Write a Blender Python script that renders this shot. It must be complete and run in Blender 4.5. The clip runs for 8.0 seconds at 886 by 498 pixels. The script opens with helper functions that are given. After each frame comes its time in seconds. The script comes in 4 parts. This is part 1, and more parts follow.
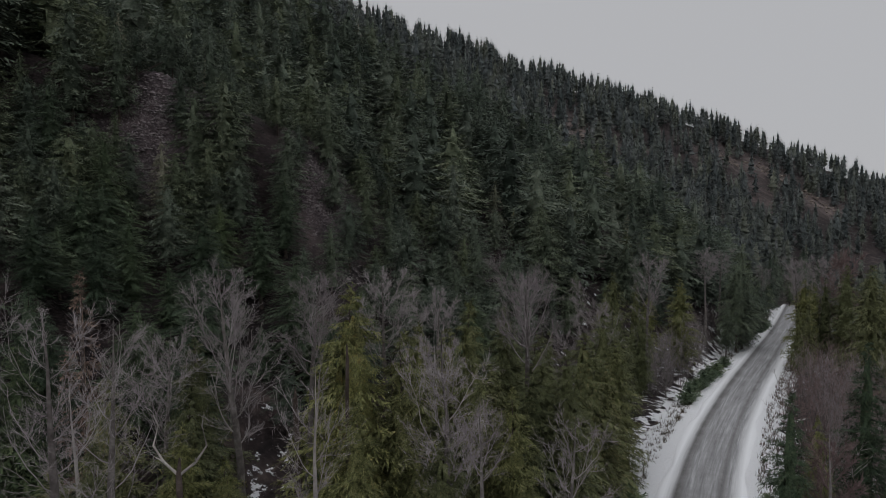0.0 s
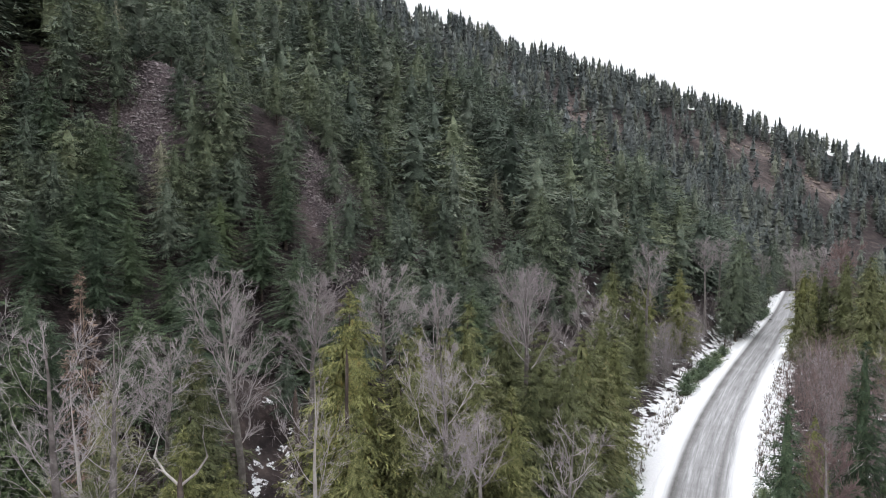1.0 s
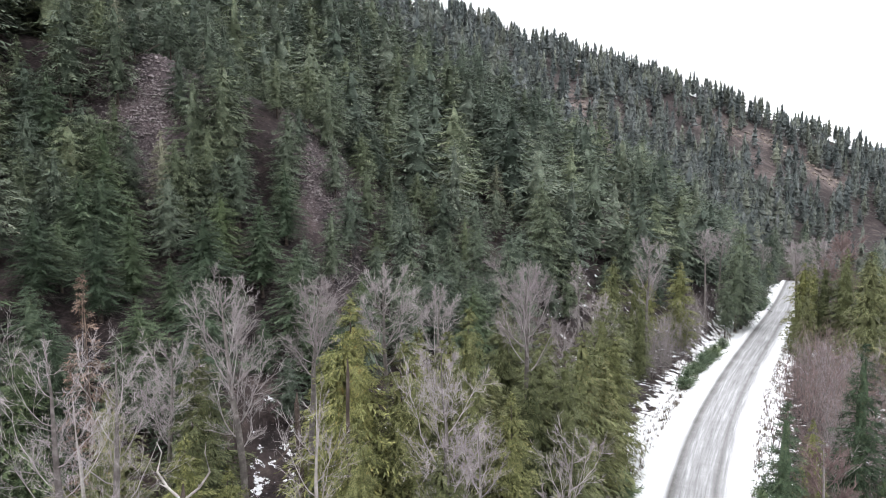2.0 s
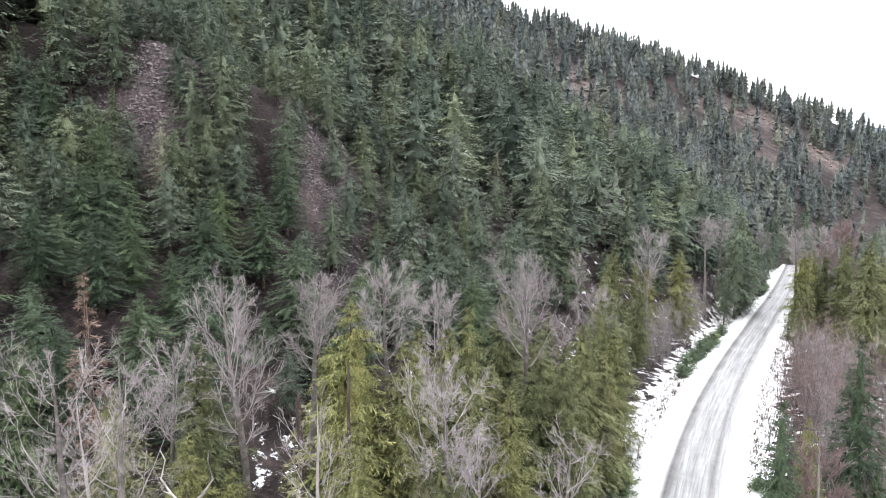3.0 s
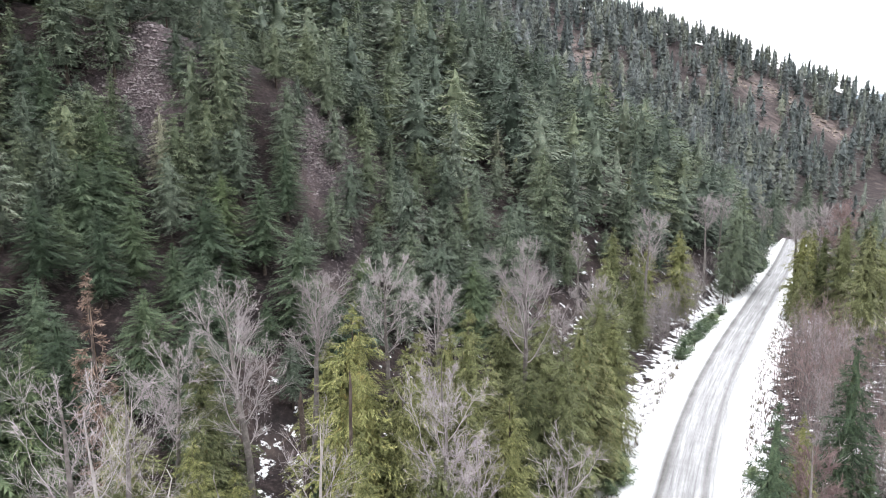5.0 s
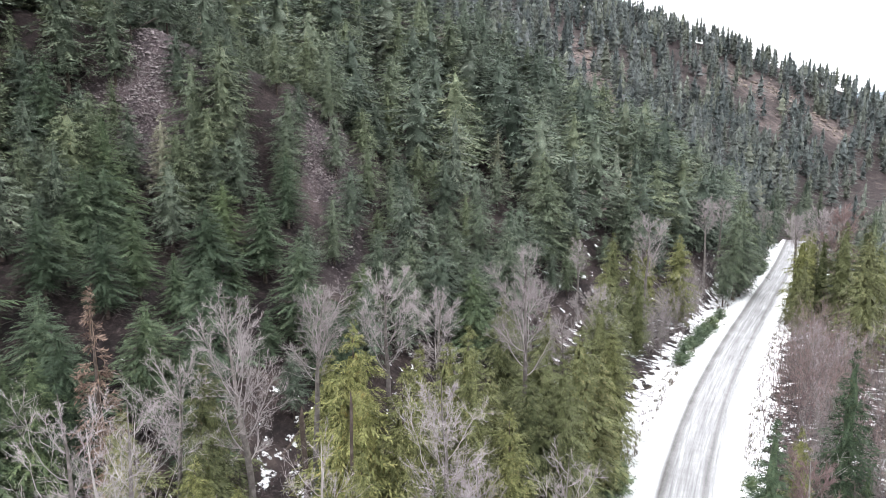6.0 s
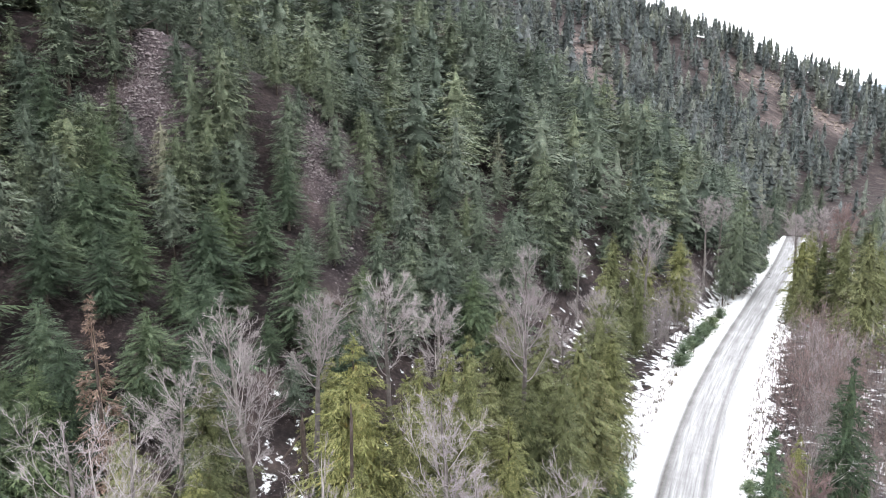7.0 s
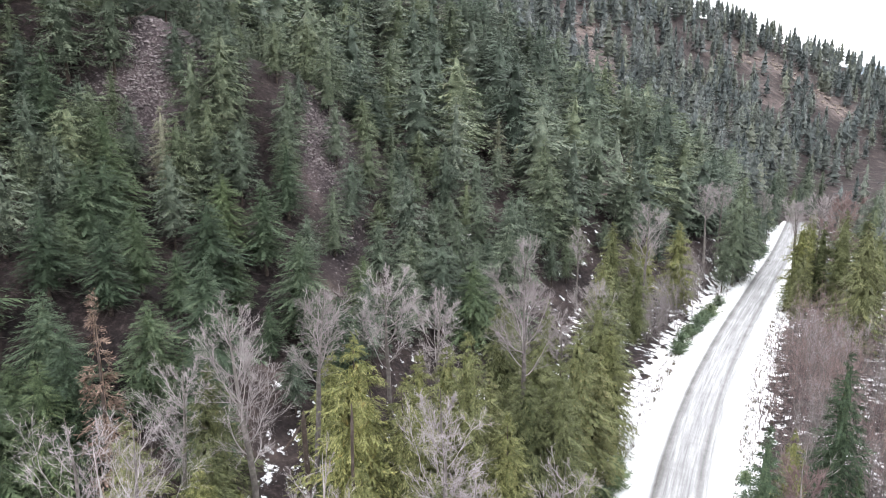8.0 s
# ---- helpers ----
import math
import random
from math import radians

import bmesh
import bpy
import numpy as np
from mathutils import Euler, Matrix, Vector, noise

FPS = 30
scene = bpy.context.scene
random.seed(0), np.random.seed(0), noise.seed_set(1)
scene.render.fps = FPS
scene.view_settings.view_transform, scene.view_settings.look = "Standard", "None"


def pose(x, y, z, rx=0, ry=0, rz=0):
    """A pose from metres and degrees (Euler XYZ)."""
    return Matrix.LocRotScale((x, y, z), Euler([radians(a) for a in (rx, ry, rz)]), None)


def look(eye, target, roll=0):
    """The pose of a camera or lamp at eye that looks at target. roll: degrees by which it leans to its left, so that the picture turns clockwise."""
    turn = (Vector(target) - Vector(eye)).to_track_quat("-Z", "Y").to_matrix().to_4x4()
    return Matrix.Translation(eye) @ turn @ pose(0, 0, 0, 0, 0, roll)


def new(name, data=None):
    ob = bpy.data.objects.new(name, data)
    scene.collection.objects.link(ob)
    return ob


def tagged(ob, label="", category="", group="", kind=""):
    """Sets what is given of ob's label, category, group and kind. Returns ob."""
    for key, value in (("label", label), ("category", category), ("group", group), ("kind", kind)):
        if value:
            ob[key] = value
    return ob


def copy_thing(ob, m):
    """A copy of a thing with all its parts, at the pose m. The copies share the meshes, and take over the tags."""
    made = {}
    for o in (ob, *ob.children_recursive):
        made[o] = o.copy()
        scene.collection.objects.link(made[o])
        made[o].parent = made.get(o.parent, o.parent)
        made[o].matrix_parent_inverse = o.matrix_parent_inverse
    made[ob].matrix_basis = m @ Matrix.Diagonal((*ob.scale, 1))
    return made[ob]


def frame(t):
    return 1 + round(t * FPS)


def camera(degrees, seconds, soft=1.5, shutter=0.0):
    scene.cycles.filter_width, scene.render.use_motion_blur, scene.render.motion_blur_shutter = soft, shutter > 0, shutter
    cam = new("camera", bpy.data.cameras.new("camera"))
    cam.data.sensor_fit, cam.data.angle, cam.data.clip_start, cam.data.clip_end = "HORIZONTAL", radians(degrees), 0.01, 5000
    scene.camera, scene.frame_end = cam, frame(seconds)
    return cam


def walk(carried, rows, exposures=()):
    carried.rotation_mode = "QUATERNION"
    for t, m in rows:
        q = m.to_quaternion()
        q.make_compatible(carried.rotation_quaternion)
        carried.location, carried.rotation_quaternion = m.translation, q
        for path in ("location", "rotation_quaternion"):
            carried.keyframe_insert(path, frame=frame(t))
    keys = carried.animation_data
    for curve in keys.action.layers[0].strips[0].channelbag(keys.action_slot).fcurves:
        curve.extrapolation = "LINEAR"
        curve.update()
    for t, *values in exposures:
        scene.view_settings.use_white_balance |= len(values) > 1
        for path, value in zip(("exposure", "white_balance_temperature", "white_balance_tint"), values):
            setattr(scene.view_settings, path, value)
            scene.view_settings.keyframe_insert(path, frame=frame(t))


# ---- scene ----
cam = camera(64.7, 8.0, soft=0.55)
PATH = [
    (0, (1.192, 0.624, 20.872), (1.162, 2.619, 20.725), -0.2),
    (0.5, (1.215, 0.65, 21.292), (1.184, 2.642, 21.12), -0.1),
    (1, (1.226, 0.689, 21.726), (1.195, 2.679, 21.529), -0.1),
    (1.5, (1.226, 0.754, 22.171), (1.194, 2.742, 21.954), -0.1),
    (3, (1.251, 0.759, 23.52), (1.217, 2.737, 23.225), -0.0),
    (3.5, (1.258, 0.776, 23.933), (1.224, 2.749, 23.605), -0.0),
    (4, (1.253, 0.838, 24.374), (1.218, 2.806, 24.018), -0.0),
    (4.5, (1.251, 0.887, 24.748), (1.216, 2.851, 24.372), 0.0),
    (6, (1.256, 0.886, 26.062), (1.22, 2.847, 25.667), 0.0),
    (6.5, (1.277, 0.924, 26.444), (1.241, 2.885, 26.05), 0.0),
    (7, (1.302, 0.93, 26.838), (1.264, 2.887, 26.424), -0.0),
    (7.5, (1.291, 0.951, 27.253), (1.254, 2.903, 26.818), 0.0),
    (8, (1.311, 0.944, 27.631), (1.273, 2.889, 27.165), 0.1),
]
EXPOSURES = [(0, -2.35), (0.3, -1.95), (0.6, -1.5), (0.9, -0.95), (1.2, -0.65), (1.6, -0.5), (2.4, -0.18), (3.0, -0.02), (8, 0.0)]
walk(cam, [(t, look(eye, target, roll)) for t, eye, target, roll in PATH], EXPOSURES)

# ---- world and light: a bright, closed overcast ----
world = bpy.data.worlds.new("overcast")
scene.world = world
world.use_nodes = True
wn, wl = world.node_tree.nodes, world.node_tree.links
wn.clear()
sky = wn.new("ShaderNodeTexSky")
sky.sky_type = "NISHITA"
sky.sun_disc = False
sky.sun_elevation = radians(60)
sky.sun_rotation = radians(215)
# cloud cover: brightest overhead, paler and even towards the horizon
way = wn.new("ShaderNodeTexCoord")
split = wn.new("ShaderNodeSeparateXYZ")
wl.new(way.outputs["Generated"], split.inputs[0])
climb = wn.new("ShaderNodeMapRange")
climb.inputs["From Min"].default_value = 0.3
climb.inputs["To Min"].default_value = 24.0
climb.inputs["To Max"].default_value = 50.0
wl.new(split.outputs["Z"], climb.inputs["Value"])
veil = wn.new("ShaderNodeVectorMath")
veil.operation = "SCALE"
veil.inputs[0].default_value = (0.98, 0.99, 1.03)
wl.new(climb.outputs[0], veil.inputs["Scale"])
cloud = wn.new("ShaderNodeMix")
cloud.data_type = "RGBA"
cloud.inputs["Factor"].default_value = 0.95
wl.new(veil.outputs[0], cloud.inputs[7])
back = wn.new("ShaderNodeBackground")
back.inputs["Strength"].default_value = 0.1
wout = wn.new("ShaderNodeOutputWorld")
wl.new(sky.outputs[0], cloud.inputs[6])
wl.new(cloud.outputs[2], back.inputs["Color"])
wl.new(back.outputs[0], wout.inputs[0])
sun = new("sun", bpy.data.lights.new("sun", "SUN"))
sun.data.energy, sun.data.angle, sun.data.color = 0.5, radians(40), (1.0, 0.96, 0.9)
sun.matrix_world = look((-50, -70, 150), (0, 0, 0))

# ---- the lie of the land ----
FOOT_Y = (-400, 0, 20, 38, 48, 60, 75, 92, 112, 140, 191, 260, 350, 450, 550, 700, 900)
FOOT_X = (-560, -110, -62.2, -4.9, -2, 4.6, 13.5, 30.6, 48.3, 62, 88, 138, 232, 345, 440, 560, 700)
ROAD_Y = (-400, -100, 0, 20, 41, 54, 73, 102, 125, 161, 180, 215, 260, 350, 450, 550, 900)
ROAD_X = (-120, -33, 0.3, 7.0, 15.6, 21.2, 31.0, 47.2, 60.2, 79.2, 89.0, 112, 158, 258, 372, 470, 740)
CREST_U = (-400, 0, 150, 210, 250, 280, 320, 380, 425, 454, 480, 514, 600, 900)
CREST_Z = (167, 147, 121, 108, 99, 92.5, 85, 69, 51.5, 33.5, 21, 13, 1, -15)


def smooth_line(y, ys, xs, reach):
    y = np.asarray(y, float)
    return sum(np.interp(y + reach * k, ys, xs) for k in (-1, -0.6, -0.2, 0.2, 0.6, 1)) / 6


def road_x(y):
    return smooth_line(y, ROAD_Y, ROAD_X, 9)


def road_z(y):
    y = np.asarray(y, float)
    return smooth_line(y, (-400, 0, 30, 48, 200, 300, 900), (5, 3.2, 2.3, 1.5, -6.9, -9, -14), 8)


def waves(x, y, size, seed):
    """A cheap, smooth, repeatable unevenness between -1 and 1."""
    r = np.random.RandomState(seed)
    v = 0
    for k in range(5):
        a, p, f = r.uniform(0, 6.28), r.uniform(0, 6.28), r.uniform(0.6, 1.7) * 6.28 / size
        v = v + np.sin((x * np.cos(a) + y * np.sin(a)) * f + p)
    return v / 5


def hill_rise(x, y):
    foot = smooth_line(y, FOOT_Y, FOOT_X, 7)
    slope = (smooth_line(y + 2, FOOT_Y, FOOT_X, 7) - smooth_line(y - 2, FOOT_Y, FOOT_X, 7)) / 4
    d = (foot - x) / np.sqrt(1 + slope ** 2)
    d = d + 2.8 * waves(x, y, 34, 5) * np.clip(d / 15, 0, 1)
    steep = np.interp(y, (0, 50, 65, 90, 900), (1.14, 0.65, 0.77, 0.81, 0.8))
    knee, upper = np.interp(y, (115, 150), (16.6, 18)), np.interp(y, (115, 150), (0.46, 0.62))
    soft = 2.5 * np.log1p(np.exp(np.clip(d / 2.5, -30, 30)))
    soft = np.where(d > 70, d, soft)
    spur = 11.2 * np.exp(-((x + 16) / 9) ** 2 - ((y - 78) / 12) ** 2)
    shoulder = 11.3 * np.exp(-((x + 29.9) / np.where(x < -29.9, 30, 7.7)) ** 2 - ((y - 73.7) / np.where(y > 73.7, 28, 7.7)) ** 2)
    spur = spur + shoulder + 0.8 * waves(x, y, 8, 21) * np.clip((soft - 8) / 8, 0, 1)
    clear = np.clip((road_x(y) - 5 - x) / 6, 0, 1)
    return (np.where(soft < knee, soft * steep, knee * steep + (soft - knee) * upper) + spur) * clear


def height(x, y):
    """Height of the ground."""
    x, y = np.asarray(x, float), np.asarray(y, float)
    floor = road_z(y)
    side = x - road_x(y)
    rise = hill_rise(x, y) + 0.9 * waves(x, y, 19, 2) * np.clip(hill_rise(x, y) / 8, 0, 1)
    u = 0.46 * (x - 27) + 0.89 * (y - 73)
    crest = np.interp(u, CREST_U, CREST_Z) + 3 * waves(x, y, 60, 9)
    z = floor + rise
    gap = (z - crest) / 6
    z = z - 6 * np.log1p(np.exp(np.clip(gap, -30, 30))) * (gap < 30) - np.where(gap >= 30, z - crest, 0)
    bank = np.clip((np.abs(side) - 4.2) / 3, 0, 1)
    rough = (0.35 * waves(x, y, 11, 3) + 0.12 * waves(x, y, 3.7, 4)) * bank
    ditch = -0.45 * np.exp(-((np.abs(side) - 6.2) / 1.4) ** 2)
    low = -np.clip(side - 8, 0, 200) * 0.035
    return z * 1.0 + rough + ditch + low


# ---- materials ----
def material(name, rough=0.9):
    m = bpy.data.materials.new(name)
    m.use_nodes = True
    b = m.node_tree.nodes["Principled BSDF"]
    b.inputs["Roughness"].default_value = rough
    b.inputs["Specular IOR Level"].default_value = 0.25
    return m, m.node_tree.nodes, m.node_tree.links, b


def node(nodes, kind, **values):
    n = nodes.new("ShaderNode" + kind)
    for key, value in values.items():
        n.inputs[key].default_value = value
    return n


def ramp(nodes, links, source, stops):
    r = nodes.new("ShaderNodeValToRGB")
    while len(r.color_ramp.elements) < len(stops):
        r.color_ramp.elements.new(0.5)
    for e, (p, c) in zip(r.color_ramp.elements, stops):
        e.position, e.color = p, (*c, 1)
    links.new(source, r.inputs[0])
    return r.outputs[0]


def blend(nodes, links, factor, a, b, mode="MIX"):
    m = nodes.new("ShaderNodeMix")
    m.data_type, m.blend_type = "RGBA", mode
    for socket, value in ((m.inputs[0], factor), (m.inputs[6], a), (m.inputs[7], b)):
        if isinstance(value, (int, float)):
            socket.default_value = value
        elif isinstance(value, tuple):
            socket.default_value = (*value, 1)
        else:
            links.new(value, socket)
    return m.outputs[2]


def place_noise(nodes, links, scale, detail=4.0, rough=0.6, coords="Object"):
    t = nodes.new("ShaderNodeTexCoord")
    n = node(nodes, "TexNoise", Scale=scale, Detail=detail, Roughness=rough)
    links.new(t.outputs[coords], n.inputs["Vector"])
    return n.outputs["Fac"]


def bump(nodes, links, b, source, strength, distance):
    n = node(nodes, "Bump", Strength=strength, Distance=distance)
    links.new(source, n.inputs["Height"])
    links.new(n.outputs[0], b.inputs["Normal"])


def foliage(name, dark, mid, pale, dead=(0.16, 0.11, 0.07), dead_share=0.06, lean=0.08, needle=6.0, own=0.5, joined=False):
    """Needles: colour varies from spray to spray, along the boughs and from tree to tree."""
    m, n, l, b = material(name, 0.7)
    geo = n.new("ShaderNodeNewGeometry")
    vary = n.new("ShaderNodeMix")
    vary.inputs[0].default_value = own
    spread_ = n.new("ShaderNodeMapRange")
    spread_.inputs["From Min"].default_value, spread_.inputs["From Max"].default_value = 0.3, 0.7
    l.new(place_noise(n, l, needle, 3.0, 0.65), spread_.inputs["Value"])
    l.new(spread_.outputs[0], vary.inputs[2])
    l.new(geo.outputs["Random Per Island"], vary.inputs[3])
    spray = ramp(n, l, vary.outputs[0], [(0.12, dark), (0.48, mid), (0.88 - dead_share, pale), (1.0, dead)])
    if joined:
        which = n.new("ShaderNodeAttribute")
        which.attribute_name = "tree"
        which = which.outputs["Fac"]
    else:
        which = n.new("ShaderNodeObjectInfo").outputs["Random"]
    tint = ramp(n, l, which, [(0.0, (0.54, 0.62, 0.57)), (0.25, (0.8, 0.88, 0.83)), (0.5, (1.0, 1.06, 0.93)), (0.72, (1.2, 1.23, 0.92)), (0.88, (0.92, 0.98, 0.94)), (1.0, (1.34, 1.35, 1.26))])
    fine = ramp(n, l, place_noise(n, l, needle * 3.6, 2.0, 0.6), [(0.36, (0.5, 0.5, 0.52)), (0.5, (1.0, 1.0, 1.0)), (0.64, (1.5, 1.48, 1.42))])
    col = blend(n, l, 1.0, blend(n, l, 1.0, spray, tint, "MULTIPLY"), fine, "MULTIPLY")
    l.new(col, b.inputs["Base Color"])
    shine = n.new("ShaderNodeBsdfTranslucent")
    l.new(col, shine.inputs[0])
    mix = n.new("ShaderNodeMixShader")
    mix.inputs[0].default_value = lean
    l.new(b.outputs[0], mix.inputs[1])
    l.new(shine.outputs[0], mix.inputs[2])
    l.new(mix.outputs[0], n["Material Output"].inputs[0])
    return m


def bark(name, dark, mid, pale, scale=3.0):
    m, n, l, b = material(name, 0.9)
    grain = place_noise(n, l, scale, 6.0, 0.7)
    info = n.new("ShaderNodeObjectInfo")
    base = ramp(n, l, grain, [(0.3, dark), (0.5, mid), (0.7, pale)])
    tint = ramp(n, l, info.outputs["Random"], [(0.0, (0.72, 0.68, 0.68)), (0.5, (1, 0.97, 0.95)), (1.0, (1.15, 1.12, 1.1))])
    l.new(blend(n, l, 1.0, base, tint, "MULTIPLY"), b.inputs["Base Color"])
    bump(n, l, b, grain, 0.6, 0.03)
    return m


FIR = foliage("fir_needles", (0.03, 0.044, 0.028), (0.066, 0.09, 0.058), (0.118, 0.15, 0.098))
# far needles: distance haze is painted in as a paler, bluer colour
HAZED_FAR_FIR = foliage("hazed_far_fir_needles", (0.062, 0.068, 0.072), (0.111, 0.12, 0.127), (0.175, 0.186, 0.196), needle=1.5, joined=True)
CEDAR = foliage("cedar_sprays", (0.056, 0.062, 0.028), (0.126, 0.129, 0.062), (0.212, 0.207, 0.112), (0.24, 0.17, 0.07), 0.05)
SPRUCE = foliage("spruce_needles", (0.034, 0.052, 0.032), (0.07, 0.1, 0.06), (0.125, 0.155, 0.095))
YOUNG_NEEDLES = foliage("young_pine_needles", (0.06, 0.085, 0.055), (0.11, 0.145, 0.095), (0.18, 0.21, 0.14))
RUST = foliage("rusty_needles", (0.07, 0.045, 0.038), (0.15, 0.098, 0.08), (0.24, 0.17, 0.145), (0.26, 0.19, 0.16), 0.1)
# slope needles: fir green made paler and bluer, slight haze painted into the colour
HAZED_MID_FIR = foliage("hazed_slope_fir_needles", (0.045, 0.057, 0.045), (0.1, 0.119, 0.093), (0.172, 0.195, 0.155))
HAZED_SLOPE_FIR = foliage("hazed_upper_slope_fir_needles", (0.052, 0.064, 0.053), (0.114, 0.134, 0.11), (0.192, 0.216, 0.18), needle=4.0, joined=True)
GREY_FIR = foliage("greyish_fir_needles", (0.09, 0.09, 0.07), (0.17, 0.168, 0.13), (0.26, 0.255, 0.21))
FIR_BARK = bark("fir_bark", (0.035, 0.028, 0.024), (0.07, 0.055, 0.048), (0.13, 0.11, 0.1))
GREY_BARK = bark("grey_bark", (0.07, 0.063, 0.06), (0.14, 0.129, 0.124), (0.26, 0.243, 0.236))
TWIG = bark("grey_twigs", (0.2, 0.182, 0.187), (0.3, 0.278, 0.285), (0.43, 0.402, 0.413), 1.2)
RED_TWIG = bark("red_twigs", (0.14, 0.098, 0.096), (0.23, 0.172, 0.17), (0.34, 0.268, 0.268), 1.2)
PALE_WOOD = bark("bleached_wood", (0.22, 0.205, 0.195), (0.36, 0.345, 0.33), (0.5, 0.485, 0.465))


def ground_material():
    """Forest floor: litter, scree and dry grass, with thin snow along the road and in the hollows."""
    m, n, l, b = material("forest_floor", 0.95)
    fine = place_noise(n, l, 2.6, 8.0, 0.75)
    broad = place_noise(n, l, 0.07, 4.0, 0.6)
    litter = ramp(n, l, fine, [(0.32, (0.014, 0.011, 0.011)), (0.5, (0.03, 0.023, 0.023)), (0.6, (0.055, 0.042, 0.042)), (0.68, (0.1, 0.08, 0.08)), (0.76, (0.2, 0.17, 0.17))])
    coarse = place_noise(n, l, 0.22, 9.0, 0.72)
    grass = ramp(n, l, coarse, [(0.3, (0.035, 0.027, 0.027)), (0.42, (0.085, 0.068, 0.066)), (0.5, (0.11, 0.088, 0.082)), (0.56, (0.17, 0.143, 0.133)), (0.62, (0.1, 0.081, 0.078)), (0.72, (0.26, 0.225, 0.208))])
    patch = ramp(n, l, broad, [(0.56, (0, 0, 0)), (0.68, (0.6, 0.6, 0.6))])
    col = blend(n, l, patch, litter, grass)
    attr = n.new("ShaderNodeAttribute")
    attr.attribute_name = "bare"
    col = blend(n, l, attr.outputs["Fac"], col, grass)
    loose = n.new("ShaderNodeAttribute")
    loose.attribute_name = "scree"
    rubble = ramp(n, l, place_noise(n, l, 3.2, 6.0, 0.75), [(0.34, (0.03, 0.023, 0.025)), (0.5, (0.062, 0.049, 0.053)), (0.58, (0.1, 0.083, 0.088)), (0.68, (0.25, 0.225, 0.236))])
    col = blend(n, l, loose.outputs["Fac"], col, rubble)
    clod = ramp(n, l, place_noise(n, l, 0.3, 7.0, 0.7), [(0.36, (0.45, 0.45, 0.47)), (0.5, (0.95, 0.92, 0.93)), (0.64, (1.6, 1.55, 1.5))])
    col = blend(n, l, 1.0, col, clod, "MULTIPLY")
    snow = n.new("ShaderNodeAttribute")
    snow.attribute_name = "snow"
    ragged = n.new("ShaderNodeMath")
    ragged.operation = "ADD"
    l.new(snow.outputs["Fac"], ragged.inputs[0])
    l.new(place_noise(n, l, 0.9, 7.0, 0.7), ragged.inputs[1])
    cover = ramp(n, l, ragged.outputs[0], [(0.97, (0, 0, 0)), (1.0, (1, 1, 1))])
    l.new(blend(n, l, cover, col, (0.8, 0.81, 0.83)), b.inputs["Base Color"])
    bump(n, l, b, fine, 0.9, 0.25)
    return m


GROUND = ground_material()


def road_material():
    m, n, l, b = material("packed_snow_road", 0.7)
    uv = n.new("ShaderNodeUVMap")
    sep = n.new("ShaderNodeSeparateXYZ")
    l.new(uv.outputs[0], sep.inputs[0])
    stretch = n.new("ShaderNodeMapping")
    stretch.inputs["Scale"].default_value = (26, 0.16, 1)
    l.new(uv.outputs[0], stretch.inputs[0])
    streak = node(n, "TexNoise", Scale=1.0, Detail=5.0, Roughness=0.65)
    l.new(stretch.outputs[0], streak.inputs["Vector"])
    blot = place_noise(n, l, 0.35, 6.0, 0.7)
    # across the road: 0 left edge .. 1 right edge; wheel tracks worn down to the gravel
    worn = ramp(n, l, sep.outputs[0], [(0.0, (0, 0, 0)), (0.15, (0.1, 0.1, 0.1)), (0.21, (0.95, 0.95, 0.95)), (0.265, (0.7, 0.7, 0.7)), (0.33, (0.3, 0.3, 0.3)), (0.47, (0.48, 0.48, 0.48)), (0.63, (0.3, 0.3, 0.3)), (0.69, (0.8, 0.8, 0.8)), (0.725, (0.6, 0.6, 0.6)), (0.79, (0.1, 0.1, 0.1)), (1.0, (0, 0, 0))])
    a = n.new("ShaderNodeMath")
    a.operation = "MULTIPLY_ADD"
    l.new(streak.outputs["Fac"], a.inputs[0])
    a.inputs[1].default_value = 0.6
    l.new(worn, a.inputs[2])
    c = n.new("ShaderNodeMath")
    c.operation = "MULTIPLY_ADD"
    l.new(blot, c.inputs[0])
    c.inputs[1].default_value = 0.5
    low = n.new("ShaderNodeMath")
    low.operation = "MULTIPLY_ADD"
    low.inputs[1].default_value, low.inputs[2].default_value = 0.55, -0.3
    l.new(a.outputs[0], low.inputs[0])
    l.new(low.outputs[0], c.inputs[2])
    show = ramp(n, l, c.outputs[0], [(0.0, (0, 0, 0)), (0.3, (0.02, 0.02, 0.02)), (0.45, (0.4, 0.4, 0.4)), (0.68, (1, 1, 1))])
    gravel = ramp(n, l, place_noise(n, l, 9.0, 6.0, 0.8), [(0.3, (0.05, 0.047, 0.046)), (0.5, (0.1, 0.096, 0.094)), (0.7, (0.18, 0.173, 0.17))])
    lane = ramp(n, l, sep.outputs[0], [(0.08, (0, 0, 0)), (0.2, (1, 1, 1)), (0.78, (1, 1, 1)), (0.92, (0, 0, 0))])
    dirty = ramp(n, l, streak.outputs["Fac"], [(0.3, (0.16, 0.16, 0.165)), (0.5, (0.29, 0.29, 0.298)), (0.66, (0.45, 0.45, 0.463))])
    packed = blend(n, l, lane, (0.8, 0.81, 0.83), dirty)
    l.new(blend(n, l, show, packed, gravel), b.inputs["Base Color"])
    bump(n, l, b, streak.outputs["Fac"], 0.5, 0.06)
    return m


ROAD = road_material()


